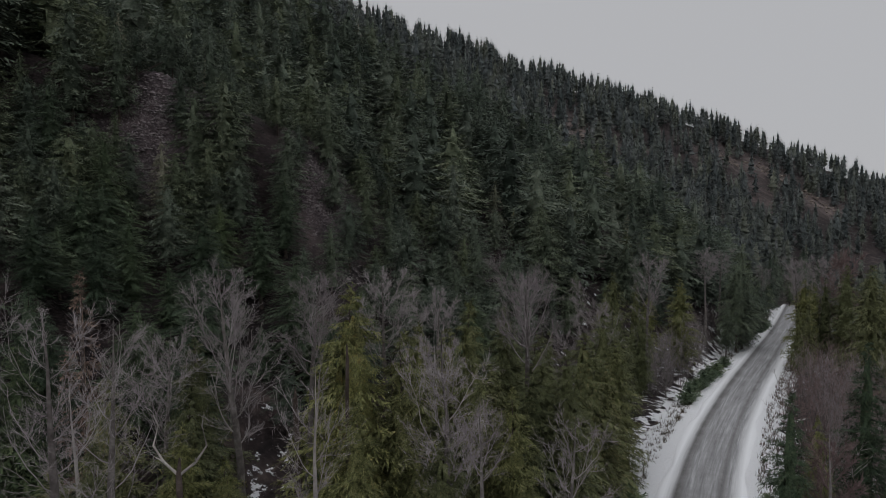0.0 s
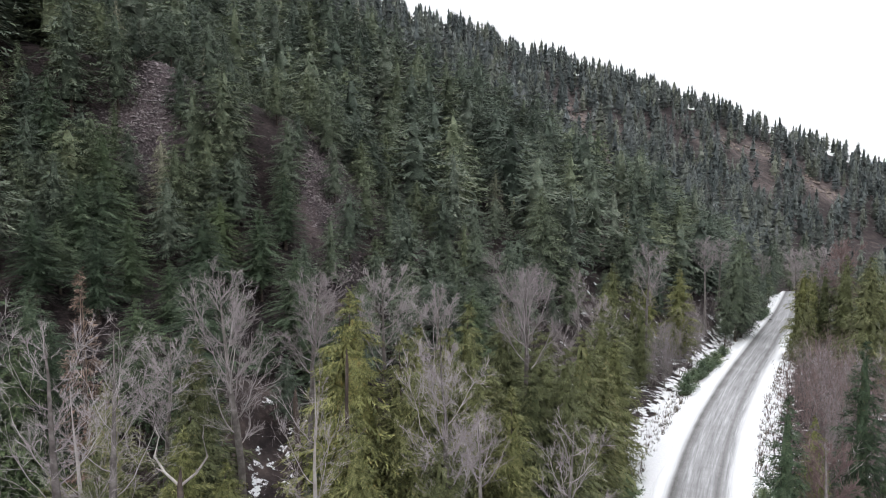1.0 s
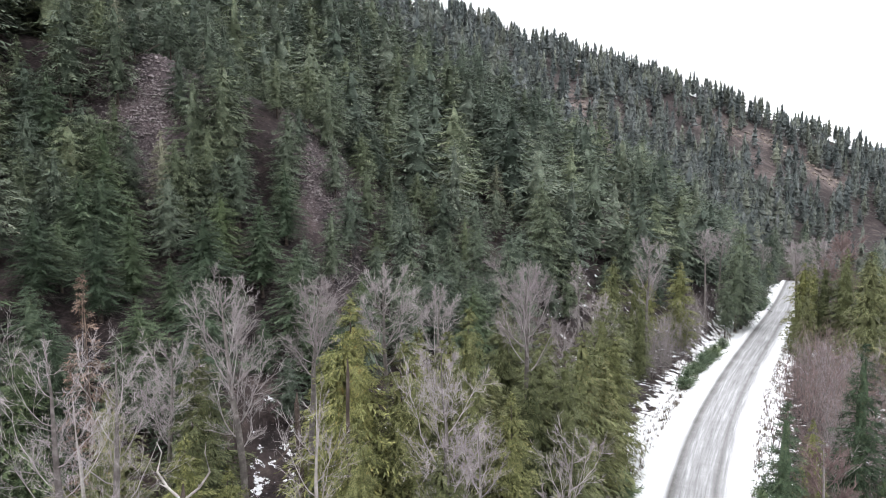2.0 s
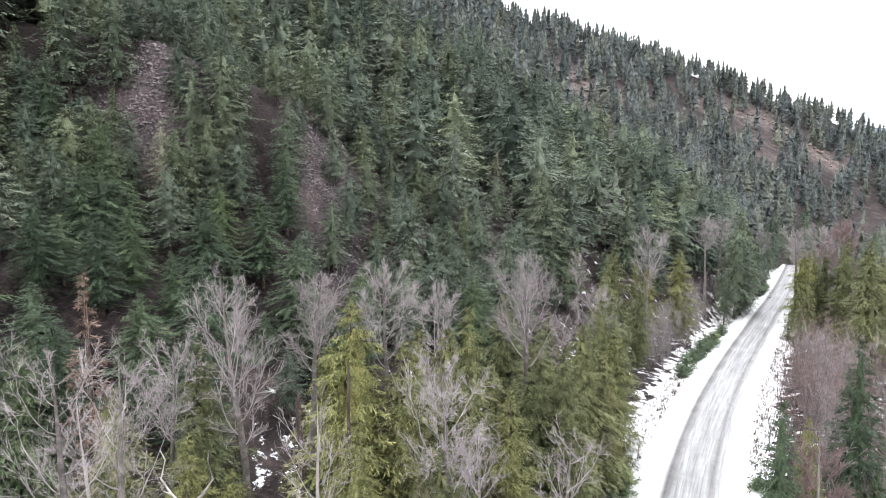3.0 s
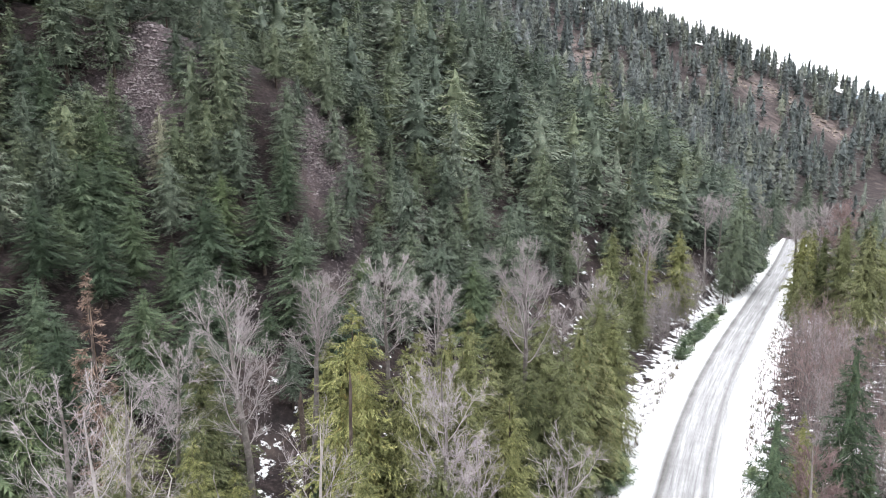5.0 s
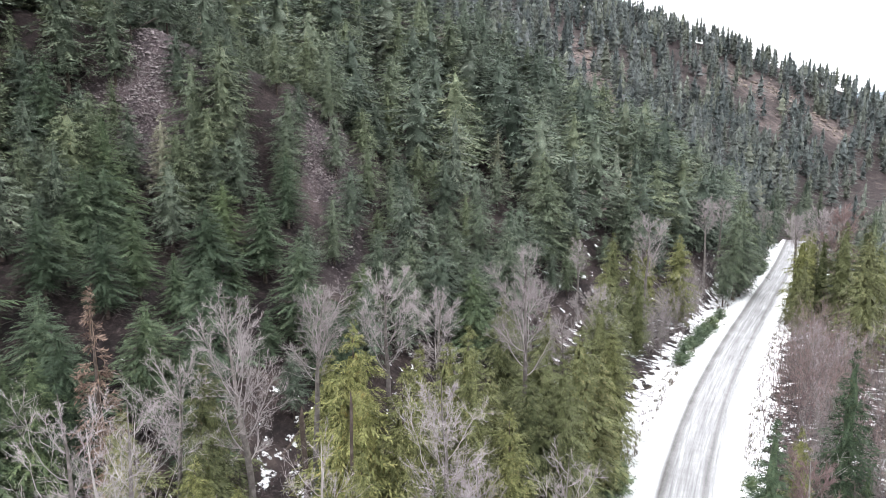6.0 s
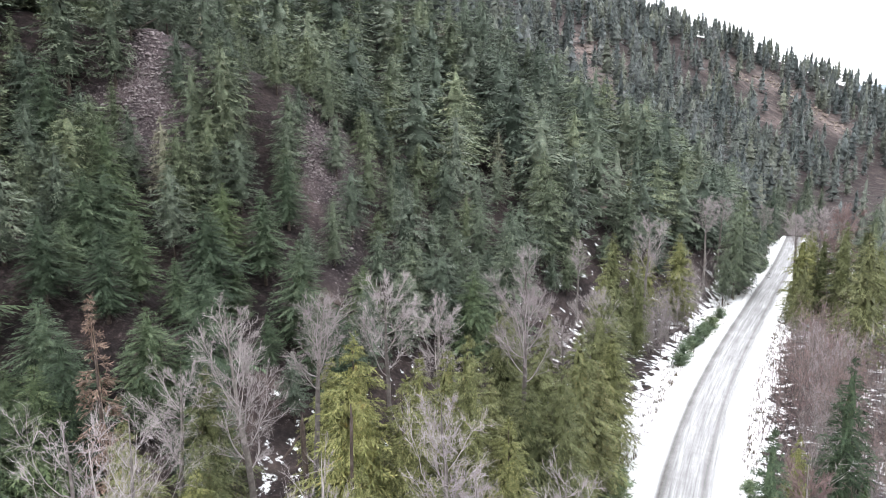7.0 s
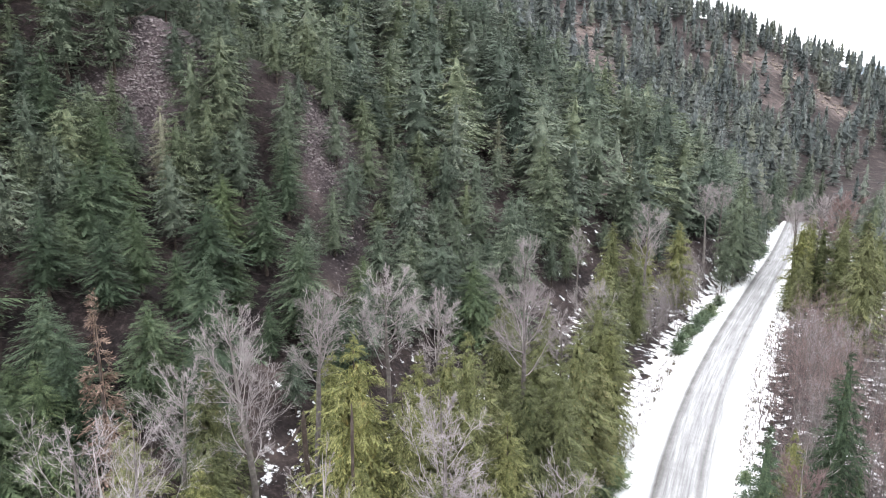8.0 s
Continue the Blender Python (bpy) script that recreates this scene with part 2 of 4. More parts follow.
# ---- building helpers ----
def mesh_of(name, verts, faces, mat, smooth=False, normals=None):
    """A mesh from numpy arrays: verts (n, 3), faces (m, 3 or 4)."""
    verts, faces = np.asarray(verts, np.float32), np.asarray(faces, np.int32)
    me = bpy.data.meshes.new(name)
    me.vertices.add(len(verts))
    me.vertices.foreach_set("co", verts.ravel())
    k = faces.shape[1]
    me.loops.add(faces.size)
    me.loops.foreach_set("vertex_index", faces.ravel())
    me.polygons.add(len(faces))
    me.polygons.foreach_set("loop_start", np.arange(len(faces), dtype=np.int32) * k)
    me.polygons.foreach_set("use_smooth", np.full(len(faces), smooth))
    me.materials.append(mat)
    me.update()
    me.validate()
    if normals is not None:
        me.normals_split_custom_set_from_vertices(np.asarray(normals, np.float32))
    return me


def part(name, me, parent, label=""):
    ob = new(name, me)
    ob.parent = parent
    return tagged(ob, label)


def unit(v):
    return v / np.maximum(np.linalg.norm(v, axis=-1, keepdims=True), 1e-6)


def tubes(paths):
    """Tapered tubes: each path is (points, radii, sides); triangles and quads as quads."""
    verts, faces, base = [], [], 0
    for pts, rad, sides in paths:
        pts = np.asarray(pts, float)
        d = unit(np.gradient(pts, axis=0))
        ref = np.array([0.0, 0, 1]) if abs(d[0][2]) < 0.8 else np.array([1.0, 0, 0])
        u = unit(np.cross(d, ref))
        w = np.cross(d, u)
        a = np.arange(sides) * 2 * np.pi / sides
        ring = pts[:, None] + np.asarray(rad)[:, None, None] * (np.cos(a)[None, :, None] * u[:, None] + np.sin(a)[None, :, None] * w[:, None])
        n = len(pts)
        verts.append(ring.reshape(-1, 3))
        i = np.arange(n - 1)[:, None] * sides
        j = np.arange(sides)[None, :]
        k = (j + 1) % sides
        faces.append(np.stack([i + j, i + k, i + sides + k, i + sides + j], -1).reshape(-1, 4) + base)
        base += n * sides
    return np.concatenate(verts), np.concatenate(faces)


def blades(r, start, end, width):
    """The finest twigs: one slender triangle each."""
    start, end = np.asarray(start), np.asarray(end)
    side = unit(np.cross(end - start, r.normal(0, 1, start.shape))) * (width / 2)
    return np.stack([start - side, start + side, end], 1).reshape(-1, 3), np.arange(len(start) * 3).reshape(-1, 3)


def fronds(r, p, d, side, length, teeth, wide, sag=0.18):
    """Feathery twigs: teeth set alternately along each axis, every twig one connected piece of triangles."""
    n = len(p)
    axis = p[:, None] + d[:, None] * (length[:, None] * np.linspace(0, 0.85, teeth + 1)[None, :])[..., None]
    axis[:, :, 2] -= length[:, None] * sag * np.linspace(0, 1, teeth + 1)[None, :] ** 2
    sign = np.where(np.arange(teeth) % 2, 1.0, -1.0)[None, :, None] * r.choice([-1, 1], n)[:, None, None]
    reach = (length[:, None] * wide * np.linspace(1.0, 0.45, teeth)[None, :] * r.uniform(0.7, 1.3, (n, teeth)))[..., None]
    tips = axis[:, 1:] + d[:, None] * reach * 0.75 + side[:, None] * sign * reach
    tips[:, :, 2] -= reach[..., 0] * r.uniform(-0.15, 0.6, (n, teeth))
    v = np.concatenate([axis, tips], 1).reshape(-1, 3)
    step = 2 * teeth + 1
    j = np.arange(teeth)
    f = np.stack([j, j + 1, j + teeth + 1], -1)[None] + (np.arange(n) * step)[:, None, None]
    return v, f.reshape(-1, 3)


def crown(r, H, R, bottom, whorls, per, rise, droop, shape, wide=0.42, teeth=6, hang=0.55, jag=0.45, loose=0.018, step=0.45, tufts=5, tuft_teeth=3, size=0.4, lift=0.05, core=(8, 8, 0.45), gap=0.08, full=0.62):
    """Needle crown of a conifer: whorls of arching boughs, each a toothed spray that droops to both sides, set with short twigs."""
    up = np.array([0.0, 0.0, 1.0])
    f = np.linspace(0, 0.975, whorls) ** 0.92 + r.normal(0, 0.006, whorls)
    f = np.clip(f.repeat(per) + r.normal(0, loose, whorls * per), 0, 0.985)
    turn = r.uniform(0, 6.28, whorls).repeat(per) + np.tile(np.arange(per) * 2 * np.pi / per, whorls) + r.normal(0, 0.28, whorls * per)
    keep = r.uniform(0, 1, len(f)) > gap
    f, az = f[keep], turn[keep]
    nb = len(f)
    z = H * (bottom + (1 - bottom) * f)
    lobes = 1 + 0.12 * np.sin(f * 17 + az * 2 + r.uniform(0, 6)) + 0.1 * np.sin(az * 3 + f * 9 + r.uniform(0, 6))
    L = R * (1 - f ** shape) * np.minimum(1, full + 2.4 * f) * lobes * r.uniform(0.72, 1.12, nb) + 0.035 * R
    out = np.stack([np.cos(az), np.sin(az), np.zeros(nb)], 1)
    lat = np.stack([-np.sin(az), np.cos(az), np.zeros(nb)], 1)
    steep = rise + 0.75 * np.clip(f - 0.55, 0, 1) + r.normal(0, 0.08, nb)

    def along(k, s):
        return out[k] * (L[k] * s)[:, None] + up * (z[k] + L[k] * (steep[k] * s - droop * s ** 2 + 0.22 * droop * s ** 4))[:, None]
    s = np.linspace(0.1, 1.0, teeth + 1)
    j = np.arange(nb).repeat(teeth + 1)
    axis = along(j, np.tile(s, nb)).reshape(nb, teeth + 1, 3)
    prof = np.clip(0.45 + 1.5 * s[1:], 0, 1) * (1.1 - s[1:]) ** 0.6 + 0.04
    own = r.normal(0, 0.3, (nb, 3))
    rows, norms = [axis], [np.broadcast_to((up + 0.4 * out + own)[:, None], axis.shape)]
    for sign in (-1, 1):
        reach = (L[:, None] * wide * prof[None] * r.uniform(0.65, 1.3, (nb, teeth)))[..., None]
        rows.append(axis[:, 1:] + reach * (0.6 * out[:, None] + sign * 0.8 * lat[:, None] - up * (hang * r.uniform(0.3, 1.3, (nb, teeth, 1)))))
        norms.append(np.broadcast_to((0.75 * up + 0.45 * out + sign * 0.5 * lat + own)[:, None], rows[-1].shape))
    v = np.concatenate(rows, 1).reshape(-1, 3)
    n = np.concatenate(norms, 1).reshape(-1, 3)
    i = np.arange(teeth)
    one = np.concatenate([np.stack([i, i + 1, i + 1 + teeth], 1), np.stack([i, i + 1, i + 1 + 2 * teeth], 1)])
    t = (one[None] + (np.arange(nb) * (3 * teeth + 1))[:, None, None]).reshape(-1, 3)
    # short twigs that break the boughs' outline, and the leader
    k = np.arange(nb).repeat(tufts)
    q = r.uniform(0.2, 1.02, len(k))
    w = r.uniform(-1, 1, len(k)) * L[k] * 0.42 * (1.12 - q) ** 0.5
    p = along(k, q) + lat[k] * w[:, None] + up * (0.06 * L[k] * r.normal(0, 1, len(k)) - np.abs(w) * hang * 0.5)[:, None]
    a = np.sign(w) * r.uniform(0.0, 1.1, len(k))
    d = out[k] * np.cos(a)[:, None] + lat[k] * np.sin(a)[:, None] + up * r.normal(lift, 0.33, len(k))[:, None]
    side = np.cross(unit(d), r.normal(0, 0.55, (len(k), 3)) + up + 0.7 * out[k])
    length = size * r.uniform(0.6, 1.4, len(k)) * (0.3 + 0.75 * np.minimum(1, L[k] / R * 1.6))
    m = 7
    b = r.uniform(0, 6.28, m)
    ring = np.stack([np.cos(b), np.sin(b), np.zeros(m)], 1)
    p = np.concatenate([p, ring * 0.03 + up * (H * r.uniform(0.94, 0.985, m))[:, None]])
    d = unit(np.concatenate([d, ring * 0.4 + up]))
    side = unit(np.concatenate([side, np.cross(ring, up)]))
    length = np.concatenate([length, np.full(m, H * 0.035)])
    tv, tt = fronds(r, p, d, side, length, tuft_teeth, 0.42)
    many = 2 * tuft_teeth + 1
    tn = (np.concatenate([0.8 * up + 0.5 * out[k], ring + up]) + r.normal(0, 0.6, (len(p), 3))).repeat(many, 0)
    # dense growth round the stem: ragged tiers
    tiers, sides, bulk = core
    ca = np.arange(sides) * 2 * np.pi / sides
    rings = []
    edges = np.linspace(0.9, 0.0, tiers + 1)
    for c in range(tiers):
        for g, fat in ((edges[c], step), (edges[c] * 0.3 + edges[c + 1] * 0.7, 1.0)):
            rad = R * (1 - g ** shape) * bulk * fat * r.uniform(1 - 1.2 * jag, 1 + 0.9 * jag, sides) + 0.03
            zz = H * (bottom + (1 - bottom) * g) + r.normal(0, 0.012 * H, sides)
            rings.append(np.stack([np.cos(ca) * rad, np.sin(ca) * rad, zz], 1))
    inner = np.concatenate(rings)
    i = np.arange(len(rings) - 1)[:, None] * sides
    j = np.arange(sides)[None, :]
    k = (j + 1) % sides
    quad = np.stack([i + j, i + k, i + sides + k, i + sides + j], -1).reshape(-1, 4) + len(v) + len(tv)
    t = np.concatenate([t, tt + len(v), quad[:, :3], quad[:, (0, 2, 3)]])
    v = np.concatenate([v, tv, inner])
    n = unit(np.concatenate([n, tn, unit(inner * (1, 1, 0)) + 0.4 * up + r.normal(0, 0.7, inner.shape)]))
    face = np.cross(v[t[:, 1]] - v[t[:, 0]], v[t[:, 2]] - v[t[:, 0]])
    away = (face * n[t].mean(1)).sum(1) < 0
    t[away] = t[away][:, ::-1]
    return v, t, n


def stem(r, H, radius, bend=0.015, top=1.0, sides=7):
    n = 9
    f = np.linspace(0, 1, n)
    pts = np.stack([np.cumsum(r.normal(0, bend, n)) * H * 0.2 * f, np.cumsum(r.normal(0, bend, n)) * H * 0.2 * f, f * H * top - 0.35], 1)
    pts[:2, :2] *= 0.3
    return pts, radius * ((1 - f) ** 0.9 * 0.96 + 0.04) * (1 + 0.5 * np.exp(-f * 25)), sides


def conifer(kind, seed, H, R, bottom, leaf, label, category, group, skirt=0, **how):
    """A needle tree: trunk, crown and, with a skirt, dead branches under the crown."""
    r = np.random.RandomState(seed)
    ob = tagged(new(kind), label, category, group)
    line, rad, sides = stem(r, H, 0.011 * H + 0.03)
    part("trunk", mesh_of("trunk", *tubes([(line, rad, sides)]), FIR_BARK, True), ob)
    v, q, n = crown(r, H, R, bottom, **how)
    me = mesh_of("crown", v, q, leaf, True, n)
    part("crown", me, ob)
    if skirt:
        a, z = r.uniform(0, 6.28, skirt), H * r.uniform(0.06, bottom + 0.12, skirt)
        foot = np.stack([0 * a, 0 * a, z], 1)
        tip = foot + np.stack([np.cos(a), np.sin(a), r.uniform(-0.7, 0.1, skirt)], 1) * (R * r.uniform(0.4, 0.9, skirt))[:, None]
        start, end = [foot], [tip]
        for _ in range(4):
            g = r.uniform(0.3, 0.9, (skirt, 1))
            start.append(foot + (tip - foot) * g)
            end.append(start[-1] + (tip - foot) * 0.3 + r.normal(0, 0.16 * R, (skirt, 3)))
        tagged(part("dead_wood", mesh_of("dead_wood", *blades(r, np.concatenate(start), np.concatenate(end), 0.05), GREY_BARK), ob, "dead grey branches under the crown"), kind="stuff")
    return ob


def bare_paths(r, H, fork, limbs, girth, density=1.0, lean=(0.0, 0.0), slim=1.0):
    """Trunk, limbs and twigs of a leafless tree: upswept limbs along a leader make an oval crown of half-width girth."""
    up = np.array([0.0, 0.0, 1.0])
    rad = 0.0085 * H + 0.02
    f = np.linspace(0, 1, 10)
    sway = np.cumsum(r.normal(0, 0.05, (10, 2)), 0) * np.linspace(0.2, 1.4, 10)[:, None]
    line = np.concatenate([sway + np.outer(f ** 1.3, lean) * H, (f * H * 0.96 - 0.3)[:, None]], 1)
    trunk = [(line, rad * (1.1 - f * 0.35) * np.clip((1.02 - f) / 0.42, 0.08, 1), 7)]
    boughs, twigs = [], []

    def branch(p, out, reach, rise, n, rough):
        t = np.linspace(0, 1, n)[:, None]
        return p + out * reach * t ** 0.8 + up * rise * t ** 1.25 + np.cumsum(r.normal(0, rough, (n, 3)), 0) * t
    for k in range(limbs):
        g = (k + r.uniform(0, 0.9)) / limbs
        at = fork + (0.97 - fork) * g * 0.92
        p = np.array([np.interp(at, f, line[:, j]) for j in range(3)])
        a = k * 2.4 + r.uniform(-0.5, 0.5)
        out = np.array([math.cos(a), math.sin(a), 0])
        reach = girth * (0.8 + 0.5 * g) * (1 - g) ** 0.45 * r.uniform(0.65, 1.15)
        rise = min(H * (1 - at) * r.uniform(0.6, 1.0), reach * r.uniform(1.1, 2.1))
        l1 = branch(p, out, reach, rise, 8, 0.05 * reach)
        far = math.hypot(reach, rise)
        bough = [(l1, np.linspace(rad * (0.3 - 0.16 * g), 0.008, 8) * slim, 4)]
        for _ in range(int(11 * density)):
            i = r.randint(1, 8)
            tan = unit(l1[i] - l1[i - 1])
            o2 = unit(tan + r.normal(0, 0.62, 3)) * (1, 1, 0.6)
            ln = far * 0.5 * r.uniform(0.5, 1.1) * (1.25 - i * 0.09)
            l2 = branch(l1[i], o2, ln, ln * r.uniform(0.1, 0.6), 5, 0.05 * ln)
            bough.append((l2, np.linspace(0.0095, 0.005, 5) * slim, 3))
            for _ in range(int(13 * density)):
                j = r.randint(1, 5)
                d3 = unit(unit(l2[j] - l2[j - 1]) + r.normal(0, 0.5, 3) + up * 0.25)
                p3 = l2[j] + (l2[j - 1] - l2[j]) * r.uniform(0, 1)
                e3 = p3 + d3 * far * 0.22 * r.uniform(0.35, 1.2)
                twigs.append((p3, e3))
                for _k in range(2):
                    q3 = p3 + (e3 - p3) * r.uniform(0.3, 0.8)
                    twigs.append((q3, q3 + unit(d3 + r.normal(0, 0.5, 3)) * far * 0.12 * r.uniform(0.4, 1.2)))
        boughs.append(bough)
    return trunk, boughs, twigs


def bare_tree(kind, seed, H, label, group, fork=0.45, limbs=12, girth=2.0, density=1.0, wood=None, twig=None, lean=(0.0, 0.0), slim=1.0):
    r = np.random.RandomState(seed)
    ob = tagged(new(kind), label, "tree", group)
    trunk, boughs, twigs = bare_paths(r, H, fork, limbs, girth, density, lean, slim)
    part("trunk", mesh_of("trunk", *tubes(trunk), wood or GREY_BARK, True), ob)
    for bough in boughs:
        part("limb", mesh_of("limb", *tubes(bough), twig or TWIG, True), ob)
    tagged(part("crown", mesh_of("crown", *blades(r, [p for p, e in twigs], [e for p, e in twigs], 0.017 * slim), twig or TWIG), ob, "haze of fine bare twigs"), kind="stuff")
    return ob


def thicket(kind, seed, H, stems, spread, label, group, twig):
    """A clump of thin upright leafless stems."""
    r = np.random.RandomState(seed)
    ob = tagged(new(kind), label, "shrub", group)
    long, fine = [], []
    for _ in range(stems):
        p = np.array([*r.normal(0, spread, 2), -0.2])
        h = H * r.uniform(0.55, 1.05)
        d = unit(np.array([*r.normal(0, 0.13, 2), 1]))
        pts = [p]
        for _i in range(5):
            d = unit(d + r.normal(0, 0.07, 3))
            pts.append(pts[-1] + d * h / 5)
        pts = np.array(pts)
        long.append((pts, np.linspace(0.028, 0.008, 6), 4))
        for _i in range(16):
            j = r.randint(1, 6)
            e = unit(unit(pts[j] - pts[j - 1]) + r.normal(0, 0.5, 3))
            s0 = pts[j] + (pts[j - 1] - pts[j]) * r.uniform(0, 1)
            m = s0 + e * h * r.uniform(0.06, 0.2)
            fine.append((s0, m))
            for _k in range(4):
                g = unit(e + r.normal(0, 0.6, 3) + np.array([0, 0, 0.15]))
                s1 = s0 + (m - s0) * r.uniform(0.2, 1)
                fine.append((s1, s1 + g * h * r.uniform(0.04, 0.12)))
    tagged(part("stem_clump", mesh_of("stem_clump", *tubes(long), GREY_BARK, True), ob), kind="stuff")
    tagged(part("crown", mesh_of("crown", *blades(r, [p for p, e in fine], [e for p, e in fine], 0.02), twig), ob, "haze of fine bare twigs"), kind="stuff")
    return ob


# ---- ground: one sheet out to the horizon ----
def spot(x, y, cx, cy, rx, ry):
    return np.clip(1.6 - np.hypot((x - cx) / rx, (y - cy) / ry), 0, 1)


def lines(near_a, near_b, step, far):
    mid = np.arange(near_a, near_b + step, step)
    out = np.cumsum(step * 1.12 ** np.arange(1, 80))
    out = out[out < far]
    return np.concatenate([(near_a - out)[::-1], mid, near_b + out])


gx, gy = lines(-45, 90, 0.9, 4200), lines(25, 140, 0.9, 4200)
GX, GY = np.meshgrid(gx, gy)
GZ = height(GX, GY)
far_off = np.clip((np.hypot(GX, GY - 100) - 700) / 900, 0, 1)
GZ = GZ * (1 - far_off) - 20 * far_off
nx, ny = len(gx), len(gy)
i = np.arange(ny - 1)[:, None] * nx + np.arange(nx - 1)[None, :]
faces = np.stack([i, i + 1, i + nx + 1, i + nx], -1).reshape(-1, 4)
me = mesh_of("ground", np.stack([GX, GY, GZ], -1).reshape(-1, 3), faces, GROUND, True)
side = GX - road_x(GY)
rise = hill_rise(GX, GY)
verge = np.interp(side, (-9.5, -6.5, -4.6, 3.5, 4.7, 6.5, 30, 60), (0.36, 0.54, 0.82, 0.9, 0.6, 0.34, 0.22, 0.1))
deep = 0.42 * np.clip(1.1 - rise / 9, 0, 1) + 0.07 * waves(GX, GY, 9, 31)
snow = np.maximum(np.where(np.abs(side) < 30, verge, 0), deep)
snow = np.maximum(snow * np.interp(GY, (156, 170), (1, 0)), np.interp(GY, (110, 180), (0.23, 0.02)) + 0.1 * waves(GX, GY, 25, 33))
# snow left in the gully and in a few hollows of the slope
for cx, cy, rx, ry, much in ((-10.3, 40.5, 1.6, 4.0, 0.44), (-15.8, 45.0, 0.9, 1.3, 0.62), (2.0, 81.0, 1.2, 2.5, 0.56), (-7.5, 119.0, 1.5, 1.5, 0.5), (-13.0, 100.0, 1.2, 1.5, 0.5)):
    snow = np.maximum(snow, much * spot(GX, GY, cx, cy, rx, ry))
me.attributes.new("snow", "FLOAT", "POINT").data.foreach_set("value", snow.ravel().astype(np.float32))


# open scree and dry-grass slopes where no tree stands: centre and half-widths
CLEARINGS = [(-28.0, 68.3, 2.3, 4.8), (-12.6, 72.5, 1.6, 4.0), (-9.4, 64.5, 0.9, 3.0), (-2.5, 121, 4.2, 4.5), (24, 110, 3.2, 2.4), (-24.5, 137, 2, 4), (-2, 170, 3, 6), (9, 226, 4, 9), (26, 221, 3, 8), (57, 300, 14, 16), (52, 262, 10, 16), (46, 228, 9, 18), (25, 155, 2.2, 6), (123, 362, 5, 7), (148, 372, 15, 12), (172, 380, 17, 14), (140, 318, 7, 9), (186, 358, 13, 12)]
bare, scree = np.zeros_like(GX), np.zeros_like(GX)
for c in CLEARINGS:
    if c[1] > 100:
        bare = np.maximum(bare, spot(GX, GY, *c))
    else:
        scree = np.maximum(scree, np.clip(spot(GX, GY, c[0], c[1], c[2] * 1.6, c[3] * 1.4), 0, 1))
me.attributes.new("bare", "FLOAT", "POINT").data.foreach_set("value", bare.ravel().astype(np.float32))
me.attributes.new("scree", "FLOAT", "POINT").data.foreach_set("value", scree.ravel().astype(np.float32))
tagged(new("ground", me), "brown leaf-littered forest floor with patches of thin snow", "ground", kind="structure")

# ---- road ----
ys = np.arange(-60, 168, 0.6)
mid_x, mid_z = road_x(ys), road_z(ys)
tx = np.gradient(mid_x, ys)
nrm = np.sqrt(1 + tx ** 2)
across = np.linspace(-1, 1, 25)
half = 2.75
wob = 0.16 * waves(ys, ys * 0, 9, 41)
RX = mid_x[:, None] + across[None, :] * half / nrm[:, None] * (1 + wob[:, None] * (np.abs(across)[None, :] > 0.9))
RY = ys[:, None] - across[None, :] * half * (tx / nrm)[:, None]
rut = -0.05 * (np.exp(-((across + 0.5) / 0.14) ** 2) + np.exp(-((across - 0.43) / 0.12) ** 2))
RZ = mid_z[:, None] + 0.09 + rut[None, :] + 0.03 * (1 - across[None, :] ** 2) + 0.012 * waves(RX, RY, 2.2, 43)
RZ[:, (0, -1)] -= 0.16
n1 = len(across)
i = np.arange(len(ys) - 1)[:, None] * n1 + np.arange(n1 - 1)[None, :]
faces = np.stack([i, i + 1, i + n1 + 1, i + n1], -1).reshape(-1, 4)
me = mesh_of("road", np.stack([RX, RY, RZ], -1).reshape(-1, 3), faces, ROAD, True)
uv = me.uv_layers.new(name="UVMap")
coords = np.stack([np.broadcast_to((across + 1) / 2, RX.shape), np.broadcast_to(ys[:, None], RX.shape)], -1).reshape(-1, 2)
uv.data.foreach_set("uv", coords[faces.ravel()].astype(np.float32).ravel())
tagged(new("road", me), "snow-packed gravel forest road with two dark wheel tracks", "road", kind="structure")

# ---- distance: a hazy ridge across the valley ----
az = np.radians(np.linspace(14, 62, 60))
ridge = 84 + 26 * waves(az * 900, az * 0, 420, 51) + 7 * waves(az * 900, az * 0, 60, 52)
near, far = 3000.0, 3600.0
V = np.concatenate([np.stack([near * np.sin(az), near * np.cos(az), np.full(60, -60.0)], 1),
                    np.stack([far * np.sin(az), far * np.cos(az), ridge], 1),
                    np.stack([(far + 900) * np.sin(az), (far + 900) * np.cos(az), np.full(60, -60.0)], 1)])
i = np.arange(59)
F = np.concatenate([np.stack([i, i + 1, i + 61, i + 60], 1), np.stack([i + 60, i + 61, i + 121, i + 120], 1)])
# no real haze here: it is painted as the ridge's pale blue base colour
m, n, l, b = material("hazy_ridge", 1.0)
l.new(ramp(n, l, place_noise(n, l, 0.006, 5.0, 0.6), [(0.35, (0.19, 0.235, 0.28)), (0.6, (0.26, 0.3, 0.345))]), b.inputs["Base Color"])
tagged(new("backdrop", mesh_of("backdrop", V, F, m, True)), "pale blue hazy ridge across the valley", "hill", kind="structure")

# ---- trees ----
def stand(x, y, size=1.0, turn=0.0, wide=1.0, lean=(0.0, 0.0)):
    """The pose of a tree that stands on the ground at (x, y)."""
    return pose(x, y, float(height(x, y)), lean[0], lean[1], turn) @ Matrix.Diagonal((size * wide, size * wide, size, 1))


used = set()


